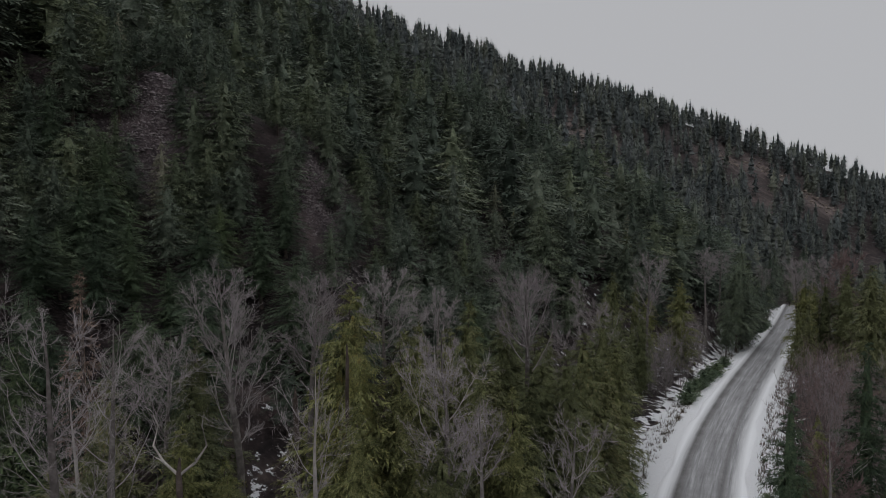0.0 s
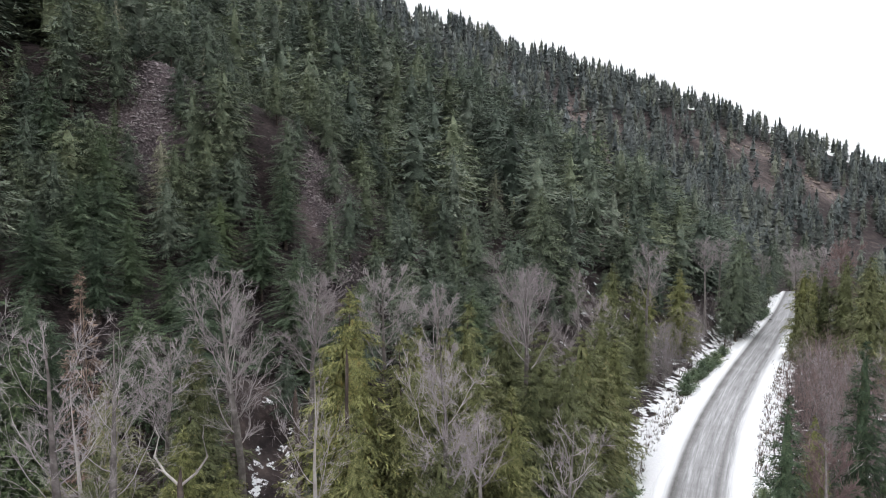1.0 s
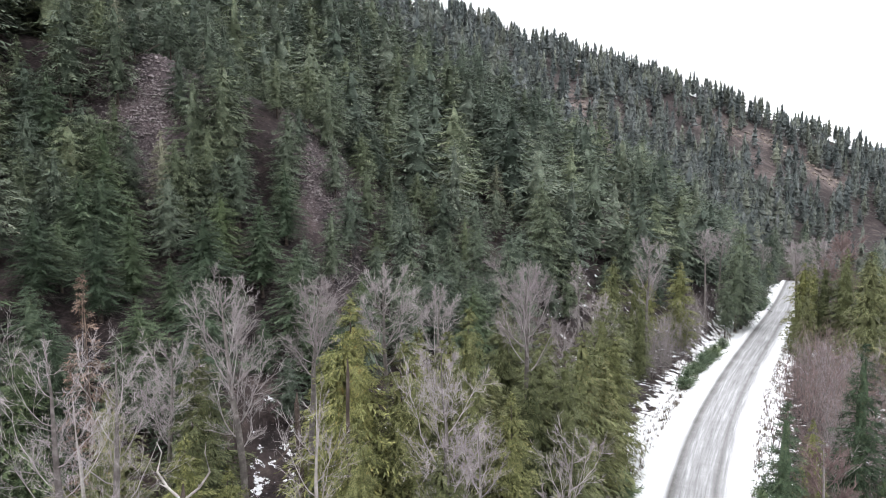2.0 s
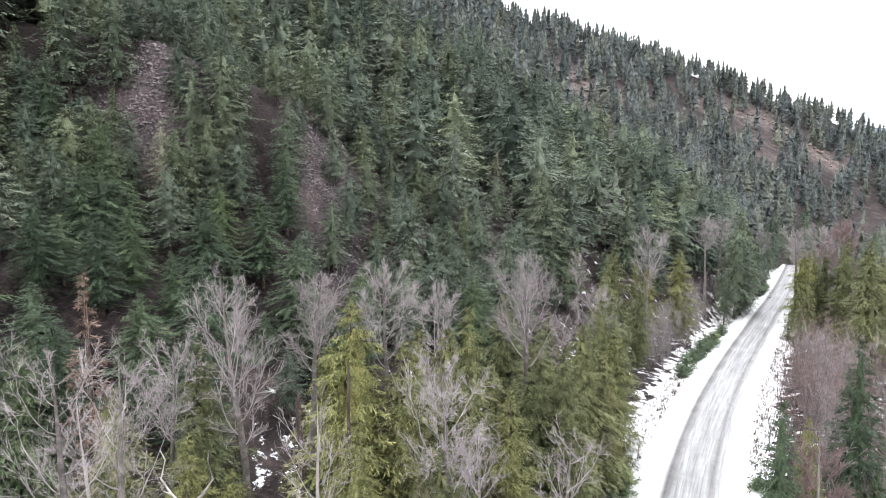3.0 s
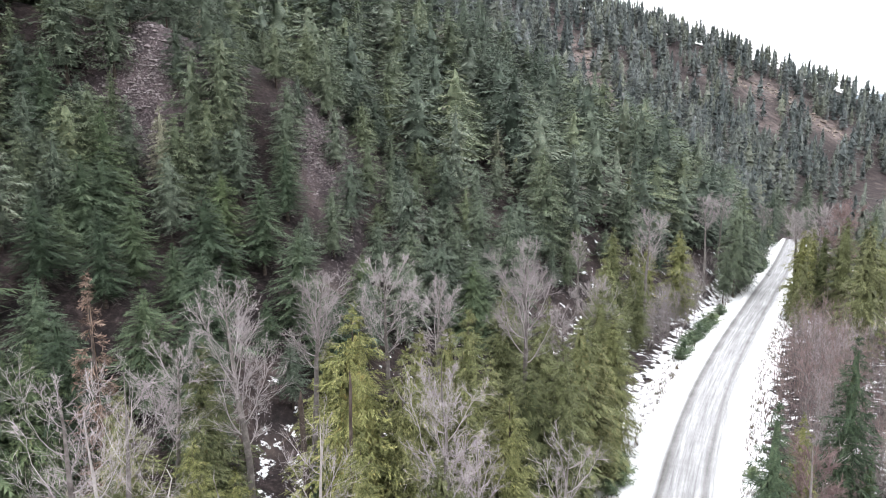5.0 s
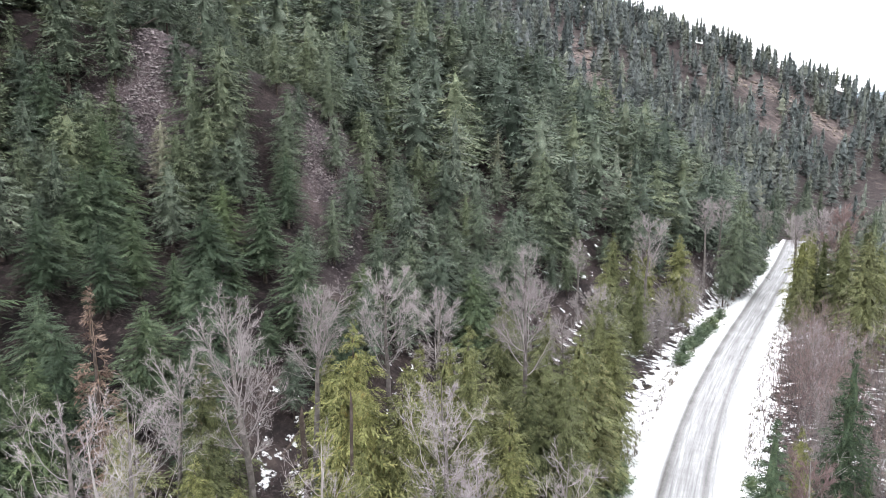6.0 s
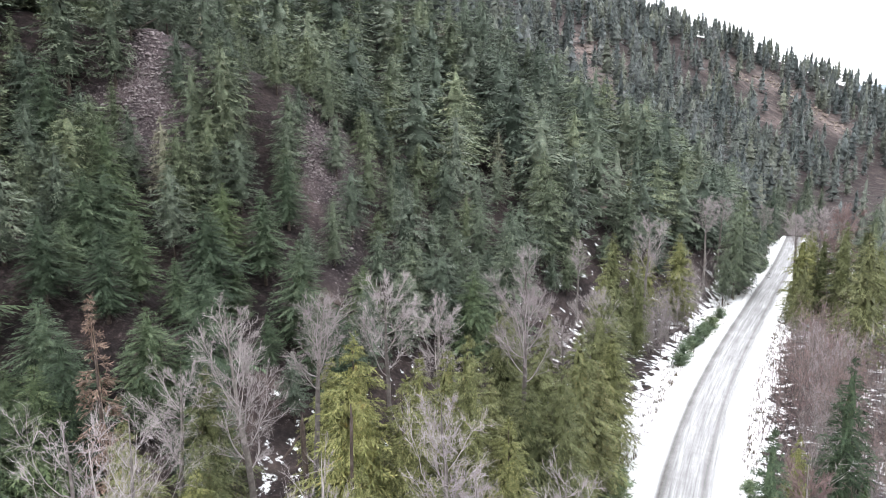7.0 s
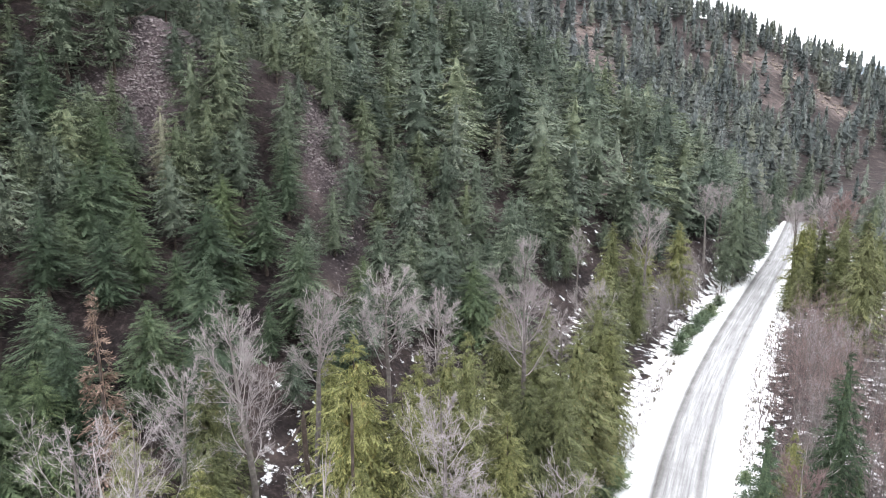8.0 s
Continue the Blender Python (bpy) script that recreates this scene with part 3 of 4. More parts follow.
def plant(stock, x, y, H, turn, pick, wide=1.0, lean=(0.0, 0.0)):
    """Stands one of the stock, grown to the height H, on the ground."""
    ob, grown = stock[pick % len(stock)]
    m = stand(x, y, H / grown, turn, wide, lean)
    if ob.name in used:
        return copy_thing(ob, m)
    used.add(ob.name)
    ob.matrix_basis = m
    return ob


near_how = dict(whorls=32, per=7, rise=0.2, droop=0.5, teeth=7, wide=0.2, tufts=19, tuft_teeth=3, size=0.41, lift=-0.2, step=0.8, core=(10, 8, 0.3), skirt=26)
mid_how = dict(whorls=21, per=6, rise=0.25, droop=0.48, teeth=5, wide=0.22, tufts=10, tuft_teeth=3, size=0.58, lift=-0.2, step=0.8, core=(7, 7, 0.32), skirt=18)
spruce_how = dict(whorls=28, per=7, rise=0.1, droop=0.34, teeth=8, wide=0.2, tufts=17, tuft_teeth=3, size=0.38, lift=-0.1, shape=1.35, step=0.8, core=(8, 8, 0.3))
cedar_how = dict(whorls=32, per=6, rise=0.3, droop=0.62, teeth=5, tufts=22, tuft_teeth=3, size=0.36, wide=0.2, hang=0.95, lift=-0.6, jag=0.3, step=0.8, core=(10, 9, 0.42))
FIR_LABEL = "dark green fir with a ragged crown on the wooded slope"
NEAR_FIRS = [(conifer("fir_tree", 100 + k, 15, 3.5 + 0.35 * (k % 3), 0.1 + 0.05 * (k % 3), FIR, "tall dark green fir at the foot of the slope", "tree", "firs on the slope", shape=(1.5, 1.8, 1.35, 1.65, 1.9, 1.55)[k], **near_how), 15) for k in range(6)]
MID_FIRS = [(conifer("fir_tree", 140 + k, 11, 2.75 + 0.3 * (k % 3), 0.1 + 0.06 * (k % 3), HAZED_MID_FIR, FIR_LABEL, "tree", "firs on the slope", shape=(1.7, 2.3, 1.5, 2.0, 2.6, 1.8, 2.1)[k], **mid_how), 11) for k in range(7)]
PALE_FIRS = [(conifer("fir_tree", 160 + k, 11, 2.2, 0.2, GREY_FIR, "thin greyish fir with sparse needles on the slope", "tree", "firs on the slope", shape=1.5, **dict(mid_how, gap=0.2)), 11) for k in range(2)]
CEDARS = [(conifer("cedar_tree", 200 + k, 13, 2.0 + 0.2 * (k % 3), 0.05, CEDAR, "yellow-green cedar with drooping sprays beside the road", "tree", "cedars beside the road", shape=(1.6, 2.0, 1.8, 2.3, 1.7)[k], **cedar_how), 13) for k in range(5)]
FAR_CEDAR_STOCK = [(conifer("cedar_tree", 220 + k, 13, 2.0 + 0.2 * k, 0.05, CEDAR, "yellow-green cedar with drooping sprays beside the road", "tree", "cedars beside the road", shape=(1.7, 2.1, 1.9)[k], **dict(cedar_how, whorls=24, teeth=5, tufts=12, size=0.45)), 13) for k in range(3)]
SPRUCES = [(conifer("spruce_tree", 240 + k, 11, 2.3, 0.03, SPRUCE, "dark green young spruce beside the snowy road", "tree", "spruces beside the road", **spruce_how), 11) for k in range(3)]
RUSTY = [(conifer("dying_fir", 260, 13, 1.3, 0.1, RUST, "narrow dying fir with rusty brown needles", "tree", "", shape=1.3, **dict(mid_how, gap=0.35, core=(6, 5, 0.1), skirt=0)), 13)]
BARES = [(bare_tree("bare_tree", 300 + k, 15, "leafless grey tree with fine branching twigs on the valley floor", "bare trees on the valley floor", fork=(0.55, 0.5, 0.62)[k % 3], limbs=13 + k % 3, girth=1.75 + 0.25 * (k % 2), density=1.0, slim=0.85, lean=(0.05 * math.cos(k * 2.1), 0.05 * math.sin(k * 2.1))), 15) for k in range(6)]

# the tall firs along the foot of the slope: place and height
FOOT_FIRS = [
    (-25.5, 35.5, 11.5), (-19.5, 35.5, 10.5), (-28.5, 40.0, 11.0), (-13.6, 38.8, 9.5), (-22.5, 33.0, 10.0),
    (-31.5, 57.5, 10.9), (-26.1, 55.3, 13.7), (-24.5, 51.5, 11.1), (-25.2, 49.8, 10.6), (-20.6, 47.4, 10.4), (-17.5, 56.5, 10.6), (-17.0, 50.9, 12.1), (-21.4, 44.3, 8.7),
    (-25.1, 43.9, 9.1), (-14.4, 56.6, 10.8), (-15.3, 51.7, 8.2), (-17.0, 40.2, 12.6), (-22.4, 38.6, 11.8), (-20.2, 34.0, 13.1), (-10.6, 52.3, 12.5), (-14.6, 43.1, 12.7),
    (-13.6, 61.9, 11.0), (-23.4, 36.4, 10.4), (-25.1, 46.6, 6.9), (-17.9, 47.0, 6.5), (-7.3, 49.2, 10.4), (-8.8, 50.1, 8.5), (-12.2, 48.6, 6.6), (-6.3, 56.3, 9.4),
    (2.9, 61.0, 12.8), (-29.0, 36.0, 10.1), (-27.0, 31.0, 11.7),
]
for k, (x, y, h) in enumerate(FOOT_FIRS):
    plant(NEAR_FIRS, x, y, h, 77 * k, k, 1.15)
LOW_FIRS = [
    (-26.6, 60.7, 7.6), (-17.4, 75.1, 6.5), (-14.8, 68.5, 7.6), (-20.5, 70.1, 8.6), (-11.7, 100.6, 9.7), (-8.9, 77.8, 6.5), (-3.4, 67.1, 11.2), (-2.6, 61.8, 12.2),
    (-0.9, 76.7, 7.6), (0.7, 75.9, 8.9), (0.0, 82.5, 10.4), (3.6, 83.2, 9.8), (4.6, 72.2, 11.2), (12.4, 90.1, 11.0), (4.5, 110.6, 9.5), (2.3, 116.8, 10.9),
    (-8.6, 99.1, 10.7), (43.6, 103.0, 15), (0.0, 61.6, 10.2), (-5.7, 62.3, 10.5), (6.2, 65.4, 12.1), (-1.3, 68.9, 12.4), (5.4, 70.1, 11.2), (1.5, 71.0, 11.0),
    (3.9, 75.9, 11.9), (8.5, 79.7, 10.9), (11.6, 84.8, 12.7), (12.5, 86.2, 11.9), (16.2, 87.0, 10.2), (15.0, 89.2, 9.8), (6.6, 91.2, 9.8), (-9.6, 62.0, 8.2),
    (-8.6, 66.2, 7.7), (21.0, 92.0, 8.3), (25.0, 97.0, 8.8), (30.0, 98.0, 9.7), (34.5, 104.0, 9.2), (29.0, 106.0, 7.7),
]
for k, (x, y, h) in enumerate(LOW_FIRS):
    plant(MID_FIRS, x, y, h, 101 * k, k, 1.05)
LEFT_SLOPE_FIRS = [
    (-18.7, 66.3, 7.5), (-17.8, 62.2, 8.2),
    (-28.2, 49.4, 6.9), (-27.7, 51.1, 7.8), (-30.3, 51.3, 9.8), (-26.8, 52.2, 9.1), (-29.9, 53.3, 9.5), (-31.3, 54.0, 11.0), (-28.4, 54.4, 10.6), (-28.6, 58.5, 15),
    (-22.0, 59.1, 8.4), (-21.1, 60.2, 11.4), (-19.5, 61.4, 10.4), (-20.3, 62.3, 11.9), (-22.3, 64.3, 14.1), (-20.0, 65.7, 13.0), (-36.0, 62.0, 14.8), (-34.5, 66.5, 11.3),
    (-37.5, 70.0, 7.9),
]
for k, (x, y, h) in enumerate(LEFT_SLOPE_FIRS):
    plant(MID_FIRS, x, y, h, 57 * k, k + 3, 1.0)
MID_SLOPE_FIRS = [
    (-14.4, 65.2, 8.1), (-14.5, 66.2, 9.6), (-5.4, 72.5, 8.1), (-7.7, 72.6, 7.2), (-18.1, 77.9, 6.5), (-15.6, 82.4, 7.1), (-6.2, 81.5, 8.2), (-1.2, 84.4, 10.6),
    (-3.4, 88.3, 8.7), (-7.9, 95.0, 11.8), (-11.3, 97.2, 11.9), (-28.4, 98.7, 8.4), (-15.6, 101.0, 13.5), (-2.9, 102.0, 7.2), (-16.3, 112.8, 11.7), (-8.9, 112.8, 13.0),
    (-20.2, 113.3, 11.0), (-15.9, 113.3, 13.9), (-13.4, 121.8, 10.6), (-11.6, 137.6, 9.5), (-21.0, 84.0, 7.7), (-24.0, 90.0, 7.5), (-11.0, 88.5, 9.7), (-19.5, 95.0, 10.9),
]
for k, (x, y, h) in enumerate(MID_SLOPE_FIRS):
    plant(MID_FIRS, x, y, h, 83 * k, k + 1, 1.05)
RIGHT_SLOPE_FIRS = [
    (4.9, 106.3, 10.0), (2.0, 113.4, 10.8), (6.5, 114.5, 8.8), (4.8, 119.1, 8.6), (32.2, 122.9, 7.6), (12.3, 124.3, 7.5), (16.5, 127.6, 9.2), (15.1, 133.9, 9.4),
    (47.7, 137.8, 7.0), (21.3, 140.3, 9.2), (10.0, 98.0, 9.4), (14.5, 104.0, 9.4), (10.0, 110.0, 9.3), (17.0, 116.0, 8.2), (21.0, 123.0, 8.6), (27.0, 128.0, 8.3),
    (36.0, 115.5, 6.8), (39.0, 119.0, 6.8),
]
for k, (x, y, h) in enumerate(RIGHT_SLOPE_FIRS):
    plant(MID_FIRS, x, y, h, 41 * k, k + 2, 1.05)
# firs that crowd the road's left edge further on, and those across the road
ROAD_FIRS = [
    (42.0, 101.0, 16.0), (39.0, 97.0, 13.0), (44.5, 106.0, 15.5), (48.0, 112.0, 15.0), (51.0, 117.5, 14.0), (54.5, 123.0, 14.0), (57.5, 130.0, 13.0), (61.5, 137.0, 13.0),
    (66.0, 145.0, 13.0), (70.0, 153.0, 13.0), (75.0, 163.0, 13.0), (80.0, 173.0, 13.0), (85.0, 172.0, 13.0), (81.5, 167.5, 11.0), (90.5, 179.0, 13.0), (88.0, 171.0, 12.0), (86.0, 186.0, 12.8), (93.0, 197.0, 12.8), (61.6, 103.7, 16.0), (58.0, 96.0, 15.5),
    (70.0, 115.0, 14.0), (80.0, 132.0, 13.0), (66.0, 96.0, 15.0), (103.0, 205.0, 13.0), (112.0, 214.0, 13.0), (88.0, 140.0, 14.0), (98.0, 160.0, 13.0),
]
for k, (x, y, h) in enumerate(ROAD_FIRS):
    plant(MID_FIRS, x, y, h, 61 * k, k + 4, 0.75)
for k, (x, y, h) in enumerate([(-23.6, 60.1, 8.0), (7.1, 99.6, 8.6), (9.7, 99.4, 7.6), (29.8, 115.9, 9.0)]):
    plant(PALE_FIRS, x, y, h, 61 * k, k, 0.9)

# cedars
CEDAR_PLACES = [
    (10.6, 43.0, 9.5), (12.2, 47.5, 10.5), (0.9, 34.5, 12.6), (4.5, 46.0, 12.0), (-0.4, 31.8, 13.0), (-1.8, 30.5, 12.2), (-3.4, 35.0, 11.5), (-9.6, 28.5, 10.8),
    (-7.7, 27.0, 9.2), (-10.2, 22.0, 10.8), (0.4, 29.0, 12.5),
    (-5.8, 38.2, 12.4), (-2.9, 28.3, 15.4), (-0.8, 28.4, 14.2), (1.9, 32.1, 14.0), (3.3, 38.7, 12.6), (5.2, 35.6, 12.9), (8.9, 41.7, 11.9), (13.1, 54.1, 11.9),
    (14.1, 59.9, 11.7), (18.6, 76.7, 12.0), (22.0, 80.2, 10.9), (28.7, 85.4, 12.4), (26.7, 104.5, 9.5), (11.6, 49.0, 11.8), (-7.9, 20.2, 13.0), (-9.2, 26.5, 12.4),
    (-10.4, 31.5, 12.6), (3.8, 31.0, 11.5), (7.0, 36.0, 11.5), (10.0, 44.5, 11.5), (-3.6, 32.0, 10.5), (0.8, 26.0, 10.0), (4.2, 28.0, 8.5), (-6.6, 24.0, 9.0),
    (-11.0, 23.0, 11.5), (-13.2, 24.8, 11.0), (-12.5, 27.5, 11.8), (6.2, 41.0, 12.0), (-2.2, 24.2, 11.3),
]
for k, (x, y, h) in enumerate(CEDAR_PLACES):
    plant(FAR_CEDAR_STOCK if y > 55 else CEDARS, x, y, h, 97 * k, k, 1.05 if y < 33 else 1.2)
FAR_CEDARS = [
    (17.0, 67.0, 10.5), (20.5, 72.0, 10.5), (15.5, 64.0, 10.0), (24.5, 84.0, 10.0), (9.0, 57.0, 10.5), (5.5, 49.5, 10.5), (45.1, 88.3, 12.6), (47.5, 87.7, 13.7),
    (48.7, 85.3, 14.8), (42.2, 69.3, 15.3), (43.0, 83.0, 11.0), (50.0, 80.0, 13.0), (53.5, 89.0, 13.5), (46.0, 76.0, 13.0), (20.0, 26.5, 9.5),
    (22.5, 28.5, 9.0), (43.8, 86.5, 10.0), (55.0, 106.0, 11.0), (59.0, 113.0, 11.0), (51.5, 98.0, 12.0),
]
for k, (x, y, h) in enumerate(FAR_CEDARS):
    plant(FAR_CEDAR_STOCK if y > 55 else CEDARS, x, y, h, 53 * k, k + 2)
for k, (x, y, h) in enumerate([(15.6, 30.1, 10.4), (23.05, 37.3, 11.3), (17.2, 33.6, 6.5), (14.0, 26.8, 8.0), (-5.6, 33.5, 6.0), (24.0, 36.5, 8.0)]):
    plant(SPRUCES, x, y, h, 49 * k, k, 0.95)
plant(CEDARS, 18.9, 34.2, 9.2, 15, 3, 0.75)
plant(RUSTY, -17.0, 34.2, 14.2, 20, 0)

# leafless trees on the valley floor
BARE_PLACES = [
    (-11.9, 30.8, 13.2), (-7.8, 30.2, 16.8), (-6.4, 35.5, 15.3), (-2.7, 42.0, 15.2), (0.0, 39.8, 14.7), (5.3, 38.2, 16.2),
    (15.2, 78.5, 11.6), (22.1, 75.6, 14.2), (37.3, 99.8, 14.6), (57.0, 128.0, 12.0), (1.1, 25.7, 14.8), (11.5, 51.7, 11.8), (9.5, 50.0, 12.3), (7.2, 64.0, 11.5),
    (45.5, 90.3, 14.6), (52.0, 98.0, 15.0), (60.0, 120.0, 11.5), (42.0, 108.0, 13.0),
]
for k, (x, y, h) in enumerate(BARE_PLACES):
    plant(BARES, x, y, h, 73 * k, k)
FINE = [(bare_tree("bare_tree", 330 + k, 15, "leafless grey tree with fine spreading twigs among the cedars", "bare trees on the valley floor", fork=0.58, limbs=11, girth=1.9, density=0.9, slim=0.48), 15) for k in range(2)]
for k, (x, y, h) in enumerate([(-10.0, 19.2, 16.4), (-9.2, 20.9, 15.8)]):
    plant(FINE, x, y, h, 73 * k, k)
BIRCH = [(bare_tree("birch_tree", 340 + k, 13, "slender leafless white-barked birch among the cedars", "birches among the cedars", fork=0.5, limbs=9, girth=1.7, density=0.75, wood=PALE_WOOD, twig=TWIG, slim=0.7), 13) for k in range(2)]
for k, (x, y, h) in enumerate([(-2.9, 22.1, 13.8), (-12.2, 24.5, 13.0)]):
    plant(BIRCH, x, y, h, 120 * k, k, 0.8)
DOME = [(bare_tree("bushy_bare_tree", 350, 13, "leafless grey tree with a dense round crown of twigs", "", fork=0.78, limbs=13, girth=1.25, density=0.7, slim=0.6), 13)]
plant(DOME, 1.8, 23.1, 12.8, 0, 0)
LOW_BARE = [(bare_tree("low_bare_tree", 360, 11, "leafless spreading grey tree at the edge of the road", "", fork=0.55, limbs=10, girth=1.5, density=0.7, lean=(0.1, 0.0), slim=0.9), 11)]
plant(LOW_BARE, 5.0, 26.5, 11.2, 0, 0)
RED_BARE = [(bare_tree("reddish_bare_tree", 370 + k, 12, "leafless tree with reddish brown twigs beside the road", "reddish bare trees", fork=0.3, limbs=18, girth=1.7, density=1.1, wood=TWIG, twig=RED_TWIG, slim=1.5), 12) for k in range(2)]
for k, (x, y, h) in enumerate([(17.6, 30.3, 9.4), (50.2, 88.0, 16.5), (18.5, 25.5, 8.0)]):
    plant(RED_BARE, x, y, h, 130 * k, k)


def snag(seed, H, radius, fork):
    """A dead trunk, broken off, bark gone; some with a forked bleached top."""
    r = np.random.RandomState(seed)
    ob = tagged(new("dead_snag"), "broken dead tree trunk, grey and bare, standing among cedars", "dead tree", "dead snags")
    line, rad, sides = stem(r, H, radius, 0.02, 1.0, 8)
    rad = radius * np.linspace(1.1, 0.7, len(rad))
    part("trunk", mesh_of("trunk", *tubes([(line, rad, 8), (line[-1:] + np.array([[0, 0, -0.05], [0.03, 0.02, 0.5]]), (radius * 0.66, 0.02), 6)]), FIR_BARK, True), ob)
    if fork:
        top = line[-1]
        for bend in (-1, 1):
            pts = np.array([top, top + (bend * 0.45, 0.1, 0.35), top + (bend * 0.75, 0.15, 0.8), top + (bend * 0.62, 0.2, 1.35), top + (bend * 0.7, 0.1, 1.7)])
            part("limb", mesh_of("limb", *tubes([(pts, np.linspace(0.045, 0.015, 5), 5), (pts[1] + np.array([[0, 0, 0], [bend * 0.1, -0.3, 0.25]]), (0.03, 0.01), 4)]), PALE_WOOD, True), ob, "bleached forked limb")
    return ob


for x, y, h, rad, fork, turn in ((-6.5, 19.5, 11.2, 0.13, True, 0), (-2.8, 25.6, 12.8, 0.09, False, 80), (-5.9, 31.6, 9.8, 0.17, False, 10)):
    ob = snag(int(h * 10), h, rad, fork)
    ob.matrix_basis = stand(x, y, 1, turn)

# thickets of thin stems
GREY_THICKET = [(thicket("sapling_thicket", 400 + k, 6.5, 16, 0.9, "thicket of thin leafless grey-brown saplings by the road", "sapling thickets", TWIG), 6.5) for k in range(3)]
RED_THICKET = [(thicket("brush_thicket", 420 + k, 5, 22, 1.0, "thicket of leafless reddish brush on snowy ground", "brush thickets", RED_TWIG), 5) for k in range(3)]
rng = np.random.RandomState(11)
for k in range(100):
    y = 37 + 40 * (k + 0.5) / 100 + rng.uniform(-1, 1)
    x = float(road_x(y)) + rng.uniform(6.5, 22.0)
    plant(RED_THICKET if k % 5 > 1 else GREY_THICKET, x, y, rng.uniform(4.2, 6.0) + (1.2 if k % 5 < 2 else 0), rng.uniform(0, 360), k)
for k in range(16):
    y = 73 + 24 * k / 16
    plant(GREY_THICKET, float(road_x(y)) - rng.uniform(7.5, 11.5), y, rng.uniform(5.0, 7.5), rng.uniform(0, 360), k)

# ---- scattered firs between the ones above ----
placed = [(-23.6, 60.1), (7.1, 99.6), (9.7, 99.4), (29.8, 115.9)] + [(x, y) for group in (FOOT_FIRS, LOW_FIRS, LEFT_SLOPE_FIRS, MID_SLOPE_FIRS, RIGHT_SLOPE_FIRS, ROAD_FIRS) for x, y, h in group]


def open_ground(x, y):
    """On a clearing, or in the lane kept free of trees from it towards the camera."""
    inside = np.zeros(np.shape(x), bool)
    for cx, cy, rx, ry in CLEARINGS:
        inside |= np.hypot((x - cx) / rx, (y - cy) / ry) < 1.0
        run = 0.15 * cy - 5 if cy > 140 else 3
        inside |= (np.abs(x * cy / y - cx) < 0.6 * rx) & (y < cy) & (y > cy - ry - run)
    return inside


drawn = np.stack([rng.uniform(-80, 62, 9000), rng.uniform(38, 154, 9000), rng.uniform(7.0, 11.5, 9000), rng.uniform(0, 360, 9000), rng.uniform(0.85, 1.15, 9000)], 1)
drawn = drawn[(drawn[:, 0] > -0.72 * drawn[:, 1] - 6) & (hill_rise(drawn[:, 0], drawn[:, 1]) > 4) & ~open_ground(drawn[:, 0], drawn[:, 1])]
upper, count = [], 0
for x, y, h, turn, fat in drawn.tolist():
    near = min((x - a) ** 2 + (y - b) ** 2 for a, b in placed)
    if near < (10.5 if y < 86 else 16.0):
        continue
    placed.append((x, y))
    if y > 86 or x < -40:
        upper.append((x, y))
        continue
    plant(PALE_FIRS if count % 19 == 0 else MID_FIRS, x, y, h * (0.75 if count % 5 == 0 else 1), turn, count, fat)
    count += 1


# ---- far woods ----
def grown(seed, R, whorls, per, teeth, tufts, size, core, wide=0.3, step=0.45):
    """Seven crowns, each with its stem, 10 m tall."""
    tv, tf = tubes([(np.array([[0, 0, -0.4], [0, 0, 9.6]]), (0.15, 0.03), 3)])
    tf = np.concatenate([tf[:, :3], tf[:, (0, 2, 3)]])
    for k in range(7):
        v, t, n = crown(np.random.RandomState(seed + k), 10, R + 0.25 * (k % 3), 0.06 + 0.03 * (k % 2), whorls, per, 0.22, 0.5, (1.6, 2.2, 1.45, 1.9, 2.5, 1.7, 1.55)[k],
                        wide=wide, teeth=teeth, hang=0.6, jag=0.38, loose=0.02, step=step, tufts=tufts, tuft_teeth=2, size=size, core=core)
        yield np.concatenate([v, tv]), np.concatenate([t, tf + len(v)]), np.concatenate([n, unit(tv * (1, 1, 0))])


def woods(name, seed, places, tall, kinds, label, mat):
    """Many trees, joined, at places (x, y)."""
    r = np.random.RandomState(seed)
    z = height(places[:, 0], places[:, 1])
    kinds = list(kinds)
    verts, faces, norms, which, base = [], [], [], [], 0
    for n, (x, y) in enumerate(places):
        a, k, fat, tone = r.uniform(0, 6.28), r.uniform(*tall) / 10, r.uniform(0.95, 1.3), r.uniform(0, 1)
        v, q, m = kinds[n % 7]
        c, d = math.cos(a), math.sin(a)
        norms.append(np.stack([m[:, 0] * c - m[:, 1] * d, m[:, 0] * d + m[:, 1] * c, m[:, 2]], 1))
        verts.append(np.stack([(v[:, 0] * c - v[:, 1] * d) * k * fat + x, (v[:, 0] * d + v[:, 1] * c) * k * fat + y, v[:, 2] * k + z[n]], 1))
        faces.append(q + base)
        which.append(np.full(len(v), tone, np.float32))
        base += len(v)
    me = mesh_of(name, np.concatenate(verts), np.concatenate(faces), mat, True, np.concatenate(norms))
    me.attributes.new("tree", "FLOAT", "POINT").data.foreach_set("value", np.concatenate(which))
    return tagged(new(name, me), label, "trees", kind="stuff")


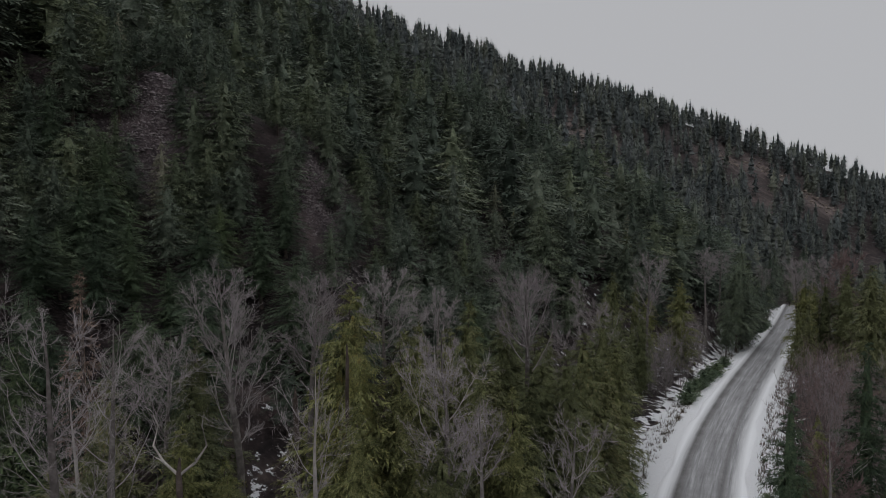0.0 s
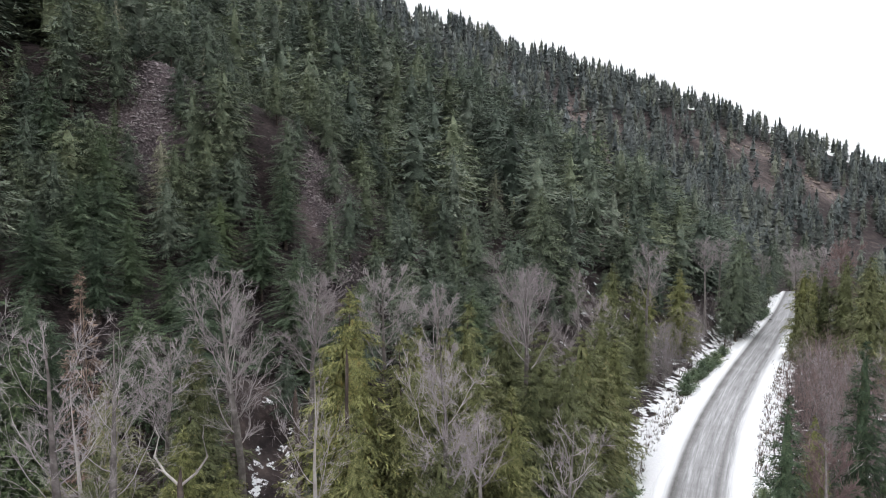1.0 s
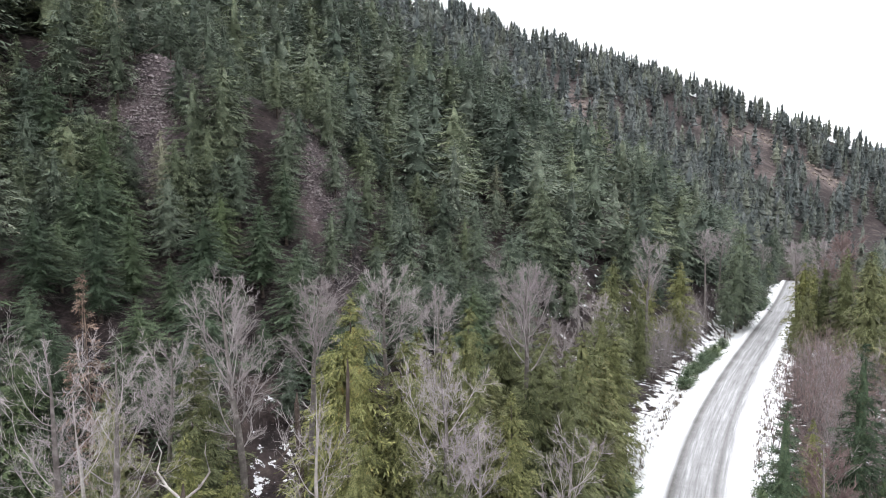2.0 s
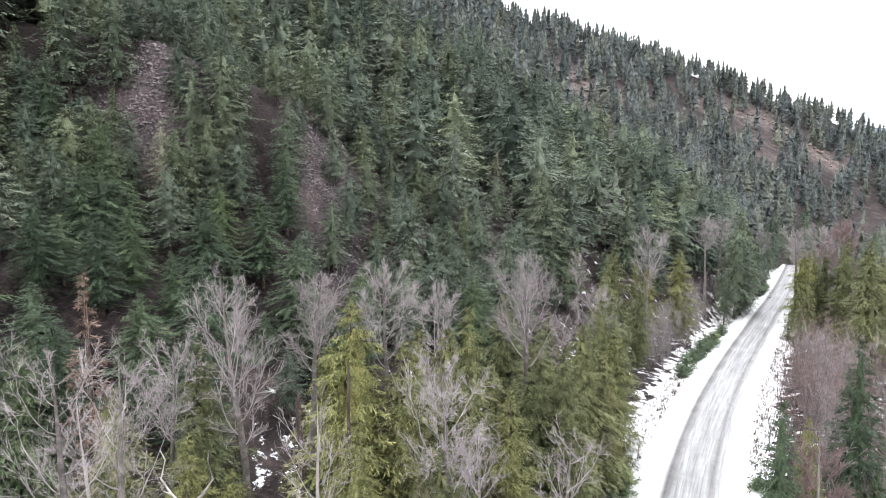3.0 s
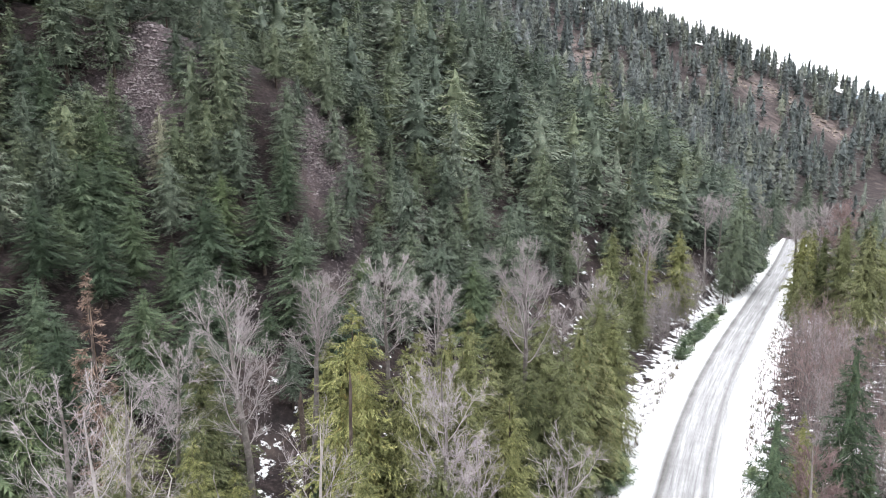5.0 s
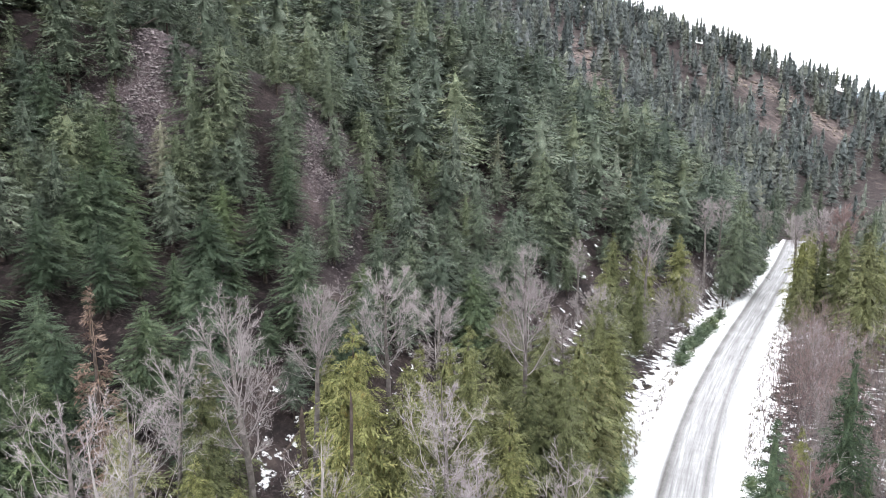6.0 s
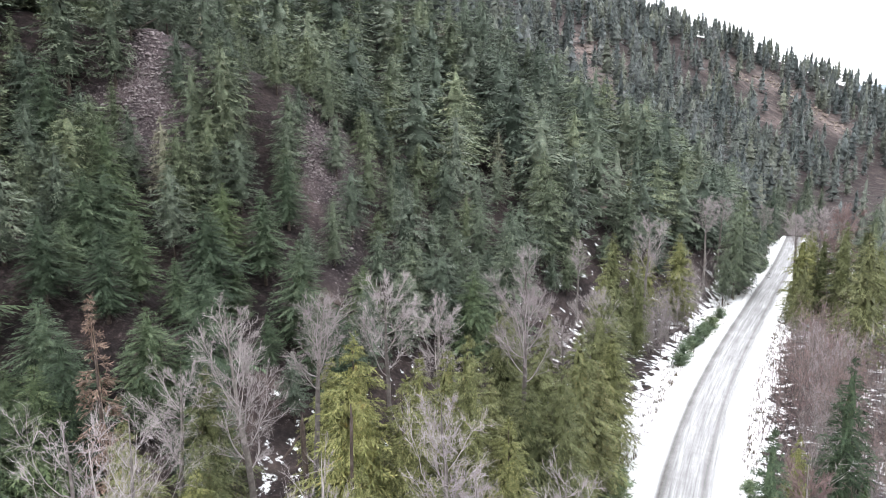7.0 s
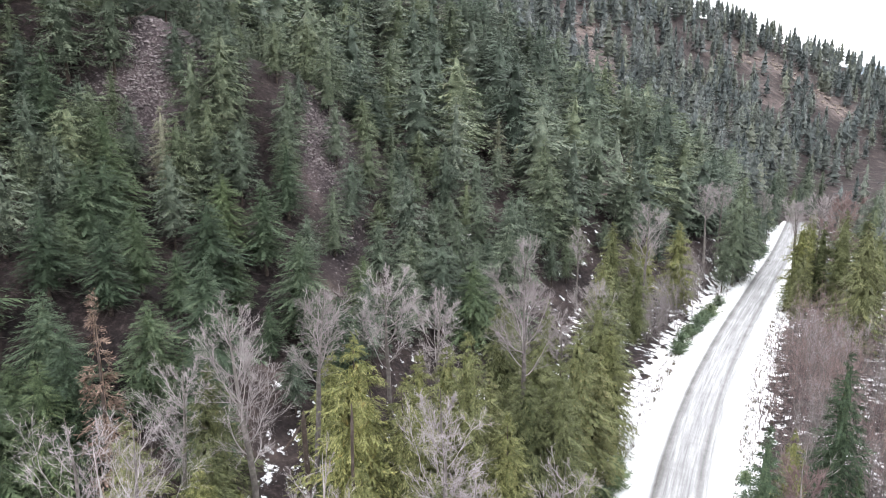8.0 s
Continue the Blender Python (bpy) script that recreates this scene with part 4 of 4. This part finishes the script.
woods("slope_woods", 480, np.array(upper), (10.0, 15.0), grown(480, 2.7, 16, 6, 4, 6, 0.66, (6, 6, 0.38), 0.27, 0.55), "dense dark green firs on the upper wooded slope", HAZED_SLOPE_FIR)
tx, ty = rng.uniform(-110, 340, 30000), rng.uniform(90, 560, 30000)
lift = hill_rise(tx, ty)
over = road_z(ty) + lift - np.interp(0.46 * (tx - 27) + 0.89 * (ty - 73), CREST_U, CREST_Z)
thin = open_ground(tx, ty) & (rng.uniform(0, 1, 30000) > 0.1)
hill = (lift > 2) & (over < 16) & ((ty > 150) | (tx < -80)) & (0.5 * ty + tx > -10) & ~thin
far = np.stack([tx, ty], 1)[hill][:1750]
woods("far_woods", 500, far[far[:, 1] < 270], (9.0, 15.0), grown(500, 2.2, 13, 5, 3, 2, 0.7, (6, 6, 0.52)), "dense dark firs covering the distant hillside", HAZED_FAR_FIR)
woods("crest_woods", 520, far[far[:, 1] >= 270], (9.0, 15.0), grown(520, 2.2, 10, 5, 3, 1, 0.8, (5, 5, 0.54)), "dense dark firs along the distant crest", HAZED_FAR_FIR)
flat = (np.abs(tx - road_x(ty)) > 9) & (lift <= 2) & (ty < 330) & (tx < 260) & ((tx > road_x(ty)) | (ty > 150))
woods("valley_woods", 700, np.stack([tx, ty], 1)[flat][:170], (9.0, 14.0), grown(700, 2.1, 12, 5, 3, 1, 0.7, (5, 5, 0.54)), "firs on the valley floor beyond the road", HAZED_FAR_FIR)


# ---- roadside and forest-floor details ----
YOUNG = [(conifer("young_pine", 280 + k, 1.8, 0.95, 0.0, YOUNG_NEEDLES, "low bushy young pine in the snow at the road's edge", "shrub", "young pines by the road", whorls=9, per=6, rise=0.7, droop=0.3, teeth=4, tufts=6, tuft_teeth=3, size=0.35, shape=2.0, lift=0.35, core=(4, 6, 0.4)), 1.8) for k in range(3)]
YOUNG_PLACES = [
    (27.3, 75.4, 1.6), (29.0, 77.8, 1.9), (30.6, 80.4, 1.7), (32.6, 83.6, 1.9), (25.4, 71.6, 1.7), (24.4, 69.6, 1.4), (11.9, 42.4, 1.7), (12.4, 44.3, 1.2), (10.9, 41.0, 1.0),
    (35.6, 88.9, 1.6), (28.2, 76.3, 1.2), (31.6, 82.2, 1.3), (54.0, 120.5, 1.8), (55.6, 123.4, 2.0), (57.5, 126.5, 1.8), (20.2, 37.8, 1.4), (21.4, 40.2, 1.2), (20.6, 43.0, 0.9),
]
for k, (x, y, h) in enumerate(YOUNG_PLACES):
    plant(YOUNG, x, y, h, 67 * k, k, 1.15)


def scatter(name, n, places, build, mat, label, category):
    """Many tiny things, joined: build(r) gives verts and faces of one, at places (x, y)."""
    r = np.random.RandomState(n)
    verts, faces, base = [], [], 0
    z = height(places[:, 0], places[:, 1])
    for (x, y), h in zip(places, z):
        v, f = build(r)
        verts.append(v + (x, y, h))
        faces.append(f + base)
        base += len(v)
    return tagged(new(name, mesh_of(name, np.concatenate(verts), np.concatenate(faces), mat)), label, category, kind="stuff")


def tuft(r):
    n = r.randint(5, 10)
    a = r.uniform(0, 6.28, n)
    h = r.uniform(0.15, 0.6, n)
    foot = np.stack([r.normal(0, 0.1, n), r.normal(0, 0.1, n), np.full(n, -0.05)], 1)
    tip = foot + np.stack([np.cos(a) * h * 0.5, np.sin(a) * h * 0.5, h], 1)
    w = np.stack([-np.sin(a), np.cos(a), np.zeros(n)], 1) * 0.022
    return np.stack([foot - w, foot + w, tip], 1).reshape(-1, 3), np.arange(n * 3).reshape(-1, 3)


def stone(r):
    v = np.array([[1, 0, 0], [-1, 0, 0], [0, 1, 0], [0, -1, 0], [0, 0, 0.8], [0, 0, -0.6]]) * r.uniform(0.55, 1.3, (6, 3)) + r.normal(0, 0.12, (6, 3))
    a = r.uniform(0, 6.28)
    v = v @ np.array([[math.cos(a), math.sin(a), 0], [-math.sin(a), math.cos(a), 0], [0, 0, 1]])
    return v * min(0.4, 0.07 * math.exp(r.normal(0, 0.6))), np.array([[0, 2, 4], [2, 1, 4], [1, 3, 4], [3, 0, 4], [2, 0, 5], [1, 2, 5], [3, 1, 5], [0, 3, 5]])


WEED = bark("dry_weeds", (0.05, 0.045, 0.035), (0.11, 0.095, 0.07), (0.2, 0.17, 0.13), 2.0)
STONE = bark("scree_stone", (0.085, 0.073, 0.077), (0.165, 0.146, 0.151), (0.36, 0.333, 0.342), 0.9)
wy = rng.uniform(28, 150, 2200)
right = rng.uniform(0, 1, 2200) < 0.5
off = np.where(right, 3.5 + np.abs(rng.normal(0, 1.3, 2200)), -4.2 - np.abs(rng.normal(0, 1.3, 2200)))
scatter("dry_weeds", 1500, np.stack([road_x(wy) + off, wy], 1), tuft, WEED, "dry brown weeds poking through the snow along the road", "weeds")
heaps = []
for cx, cy, rx, ry, n in ((-28.2, 68, 4.5, 6, 3600), (-12.8, 72.5, 3, 5, 2400), (-10, 65, 3, 6, 500), (-2.5, 121, 7, 6, 900), (24, 110, 5, 4, 400)):
    heaps.append(np.stack([cx + rng.normal(0, rx * 0.5, n), cy + rng.normal(0, ry * 0.5, n)], 1))
scatter("scree_stones", 77, np.concatenate(heaps), stone, STONE, "loose grey stones strewn over the open scree slopes", "stones")


def rock(r):
    v, f = stone(r)
    return v / np.abs(v).max() * r.uniform(0.3, 1.5) * (1, 1, 0.8), f


ROCK = bark("tan_rock", (0.09, 0.076, 0.07), (0.165, 0.14, 0.125), (0.27, 0.235, 0.21), 0.7)
crags = [np.stack([cx + rng.normal(0, rx, n), cy + rng.normal(0, ry, n)], 1) for cx, cy, rx, ry, n in ((172, 380, 8, 8, 190), (186, 358, 6, 7, 90), (57, 300, 3, 8, 70), (148, 372, 5, 6, 90))]
scatter("rock_outcrops", 91, np.concatenate(crags), rock, ROCK, "tan rock outcrops and boulders on the open upper slope", "rocks")


def log(seed, length, radius):
    r = np.random.RandomState(seed)
    ob = tagged(new("fallen_log"), "dark fallen tree trunk lying on the slope", "log", "fallen logs")
    f = np.linspace(-0.5, 0.5, 6)
    pts = np.stack([f * length, r.normal(0, 0.06, 6), r.normal(0, 0.03, 6)], 1)
    paths = [(pts, radius * np.linspace(1.0, 0.4, 6), 7)]
    for _ in range(5):
        p = pts[r.randint(1, 5)]
        paths.append((np.array([p, p + r.normal(0, 0.35, 3) + (0, 0, 0.3)]), (0.04, 0.015), 4))
    part("trunk", mesh_of("trunk", *tubes(paths), FIR_BARK, True), ob)
    return ob


for k, (x, y, turn, length) in enumerate(((-31, 72.5, 40, 6), (-27, 73, 100, 5), (-14.5, 78, -40, 5), (-2, 124, -35, 8), (-6, 130, -30, 7), (25, 112, -40, 6), (58, 296, 60, 9), (180, 400, -30, 10), (-7.5, 58, 15, 6), (-9, 44, 70, 5))):
    a = radians(turn)
    rise_ = float(height(x + math.cos(a), y + math.sin(a)) - height(x - math.cos(a), y - math.sin(a))) / 2
    ob = log(800 + k, length, 0.11)
    ob.matrix_basis = pose(x, y, float(height(x, y)) + 0.12, 0, -math.degrees(math.atan(rise_)), turn)
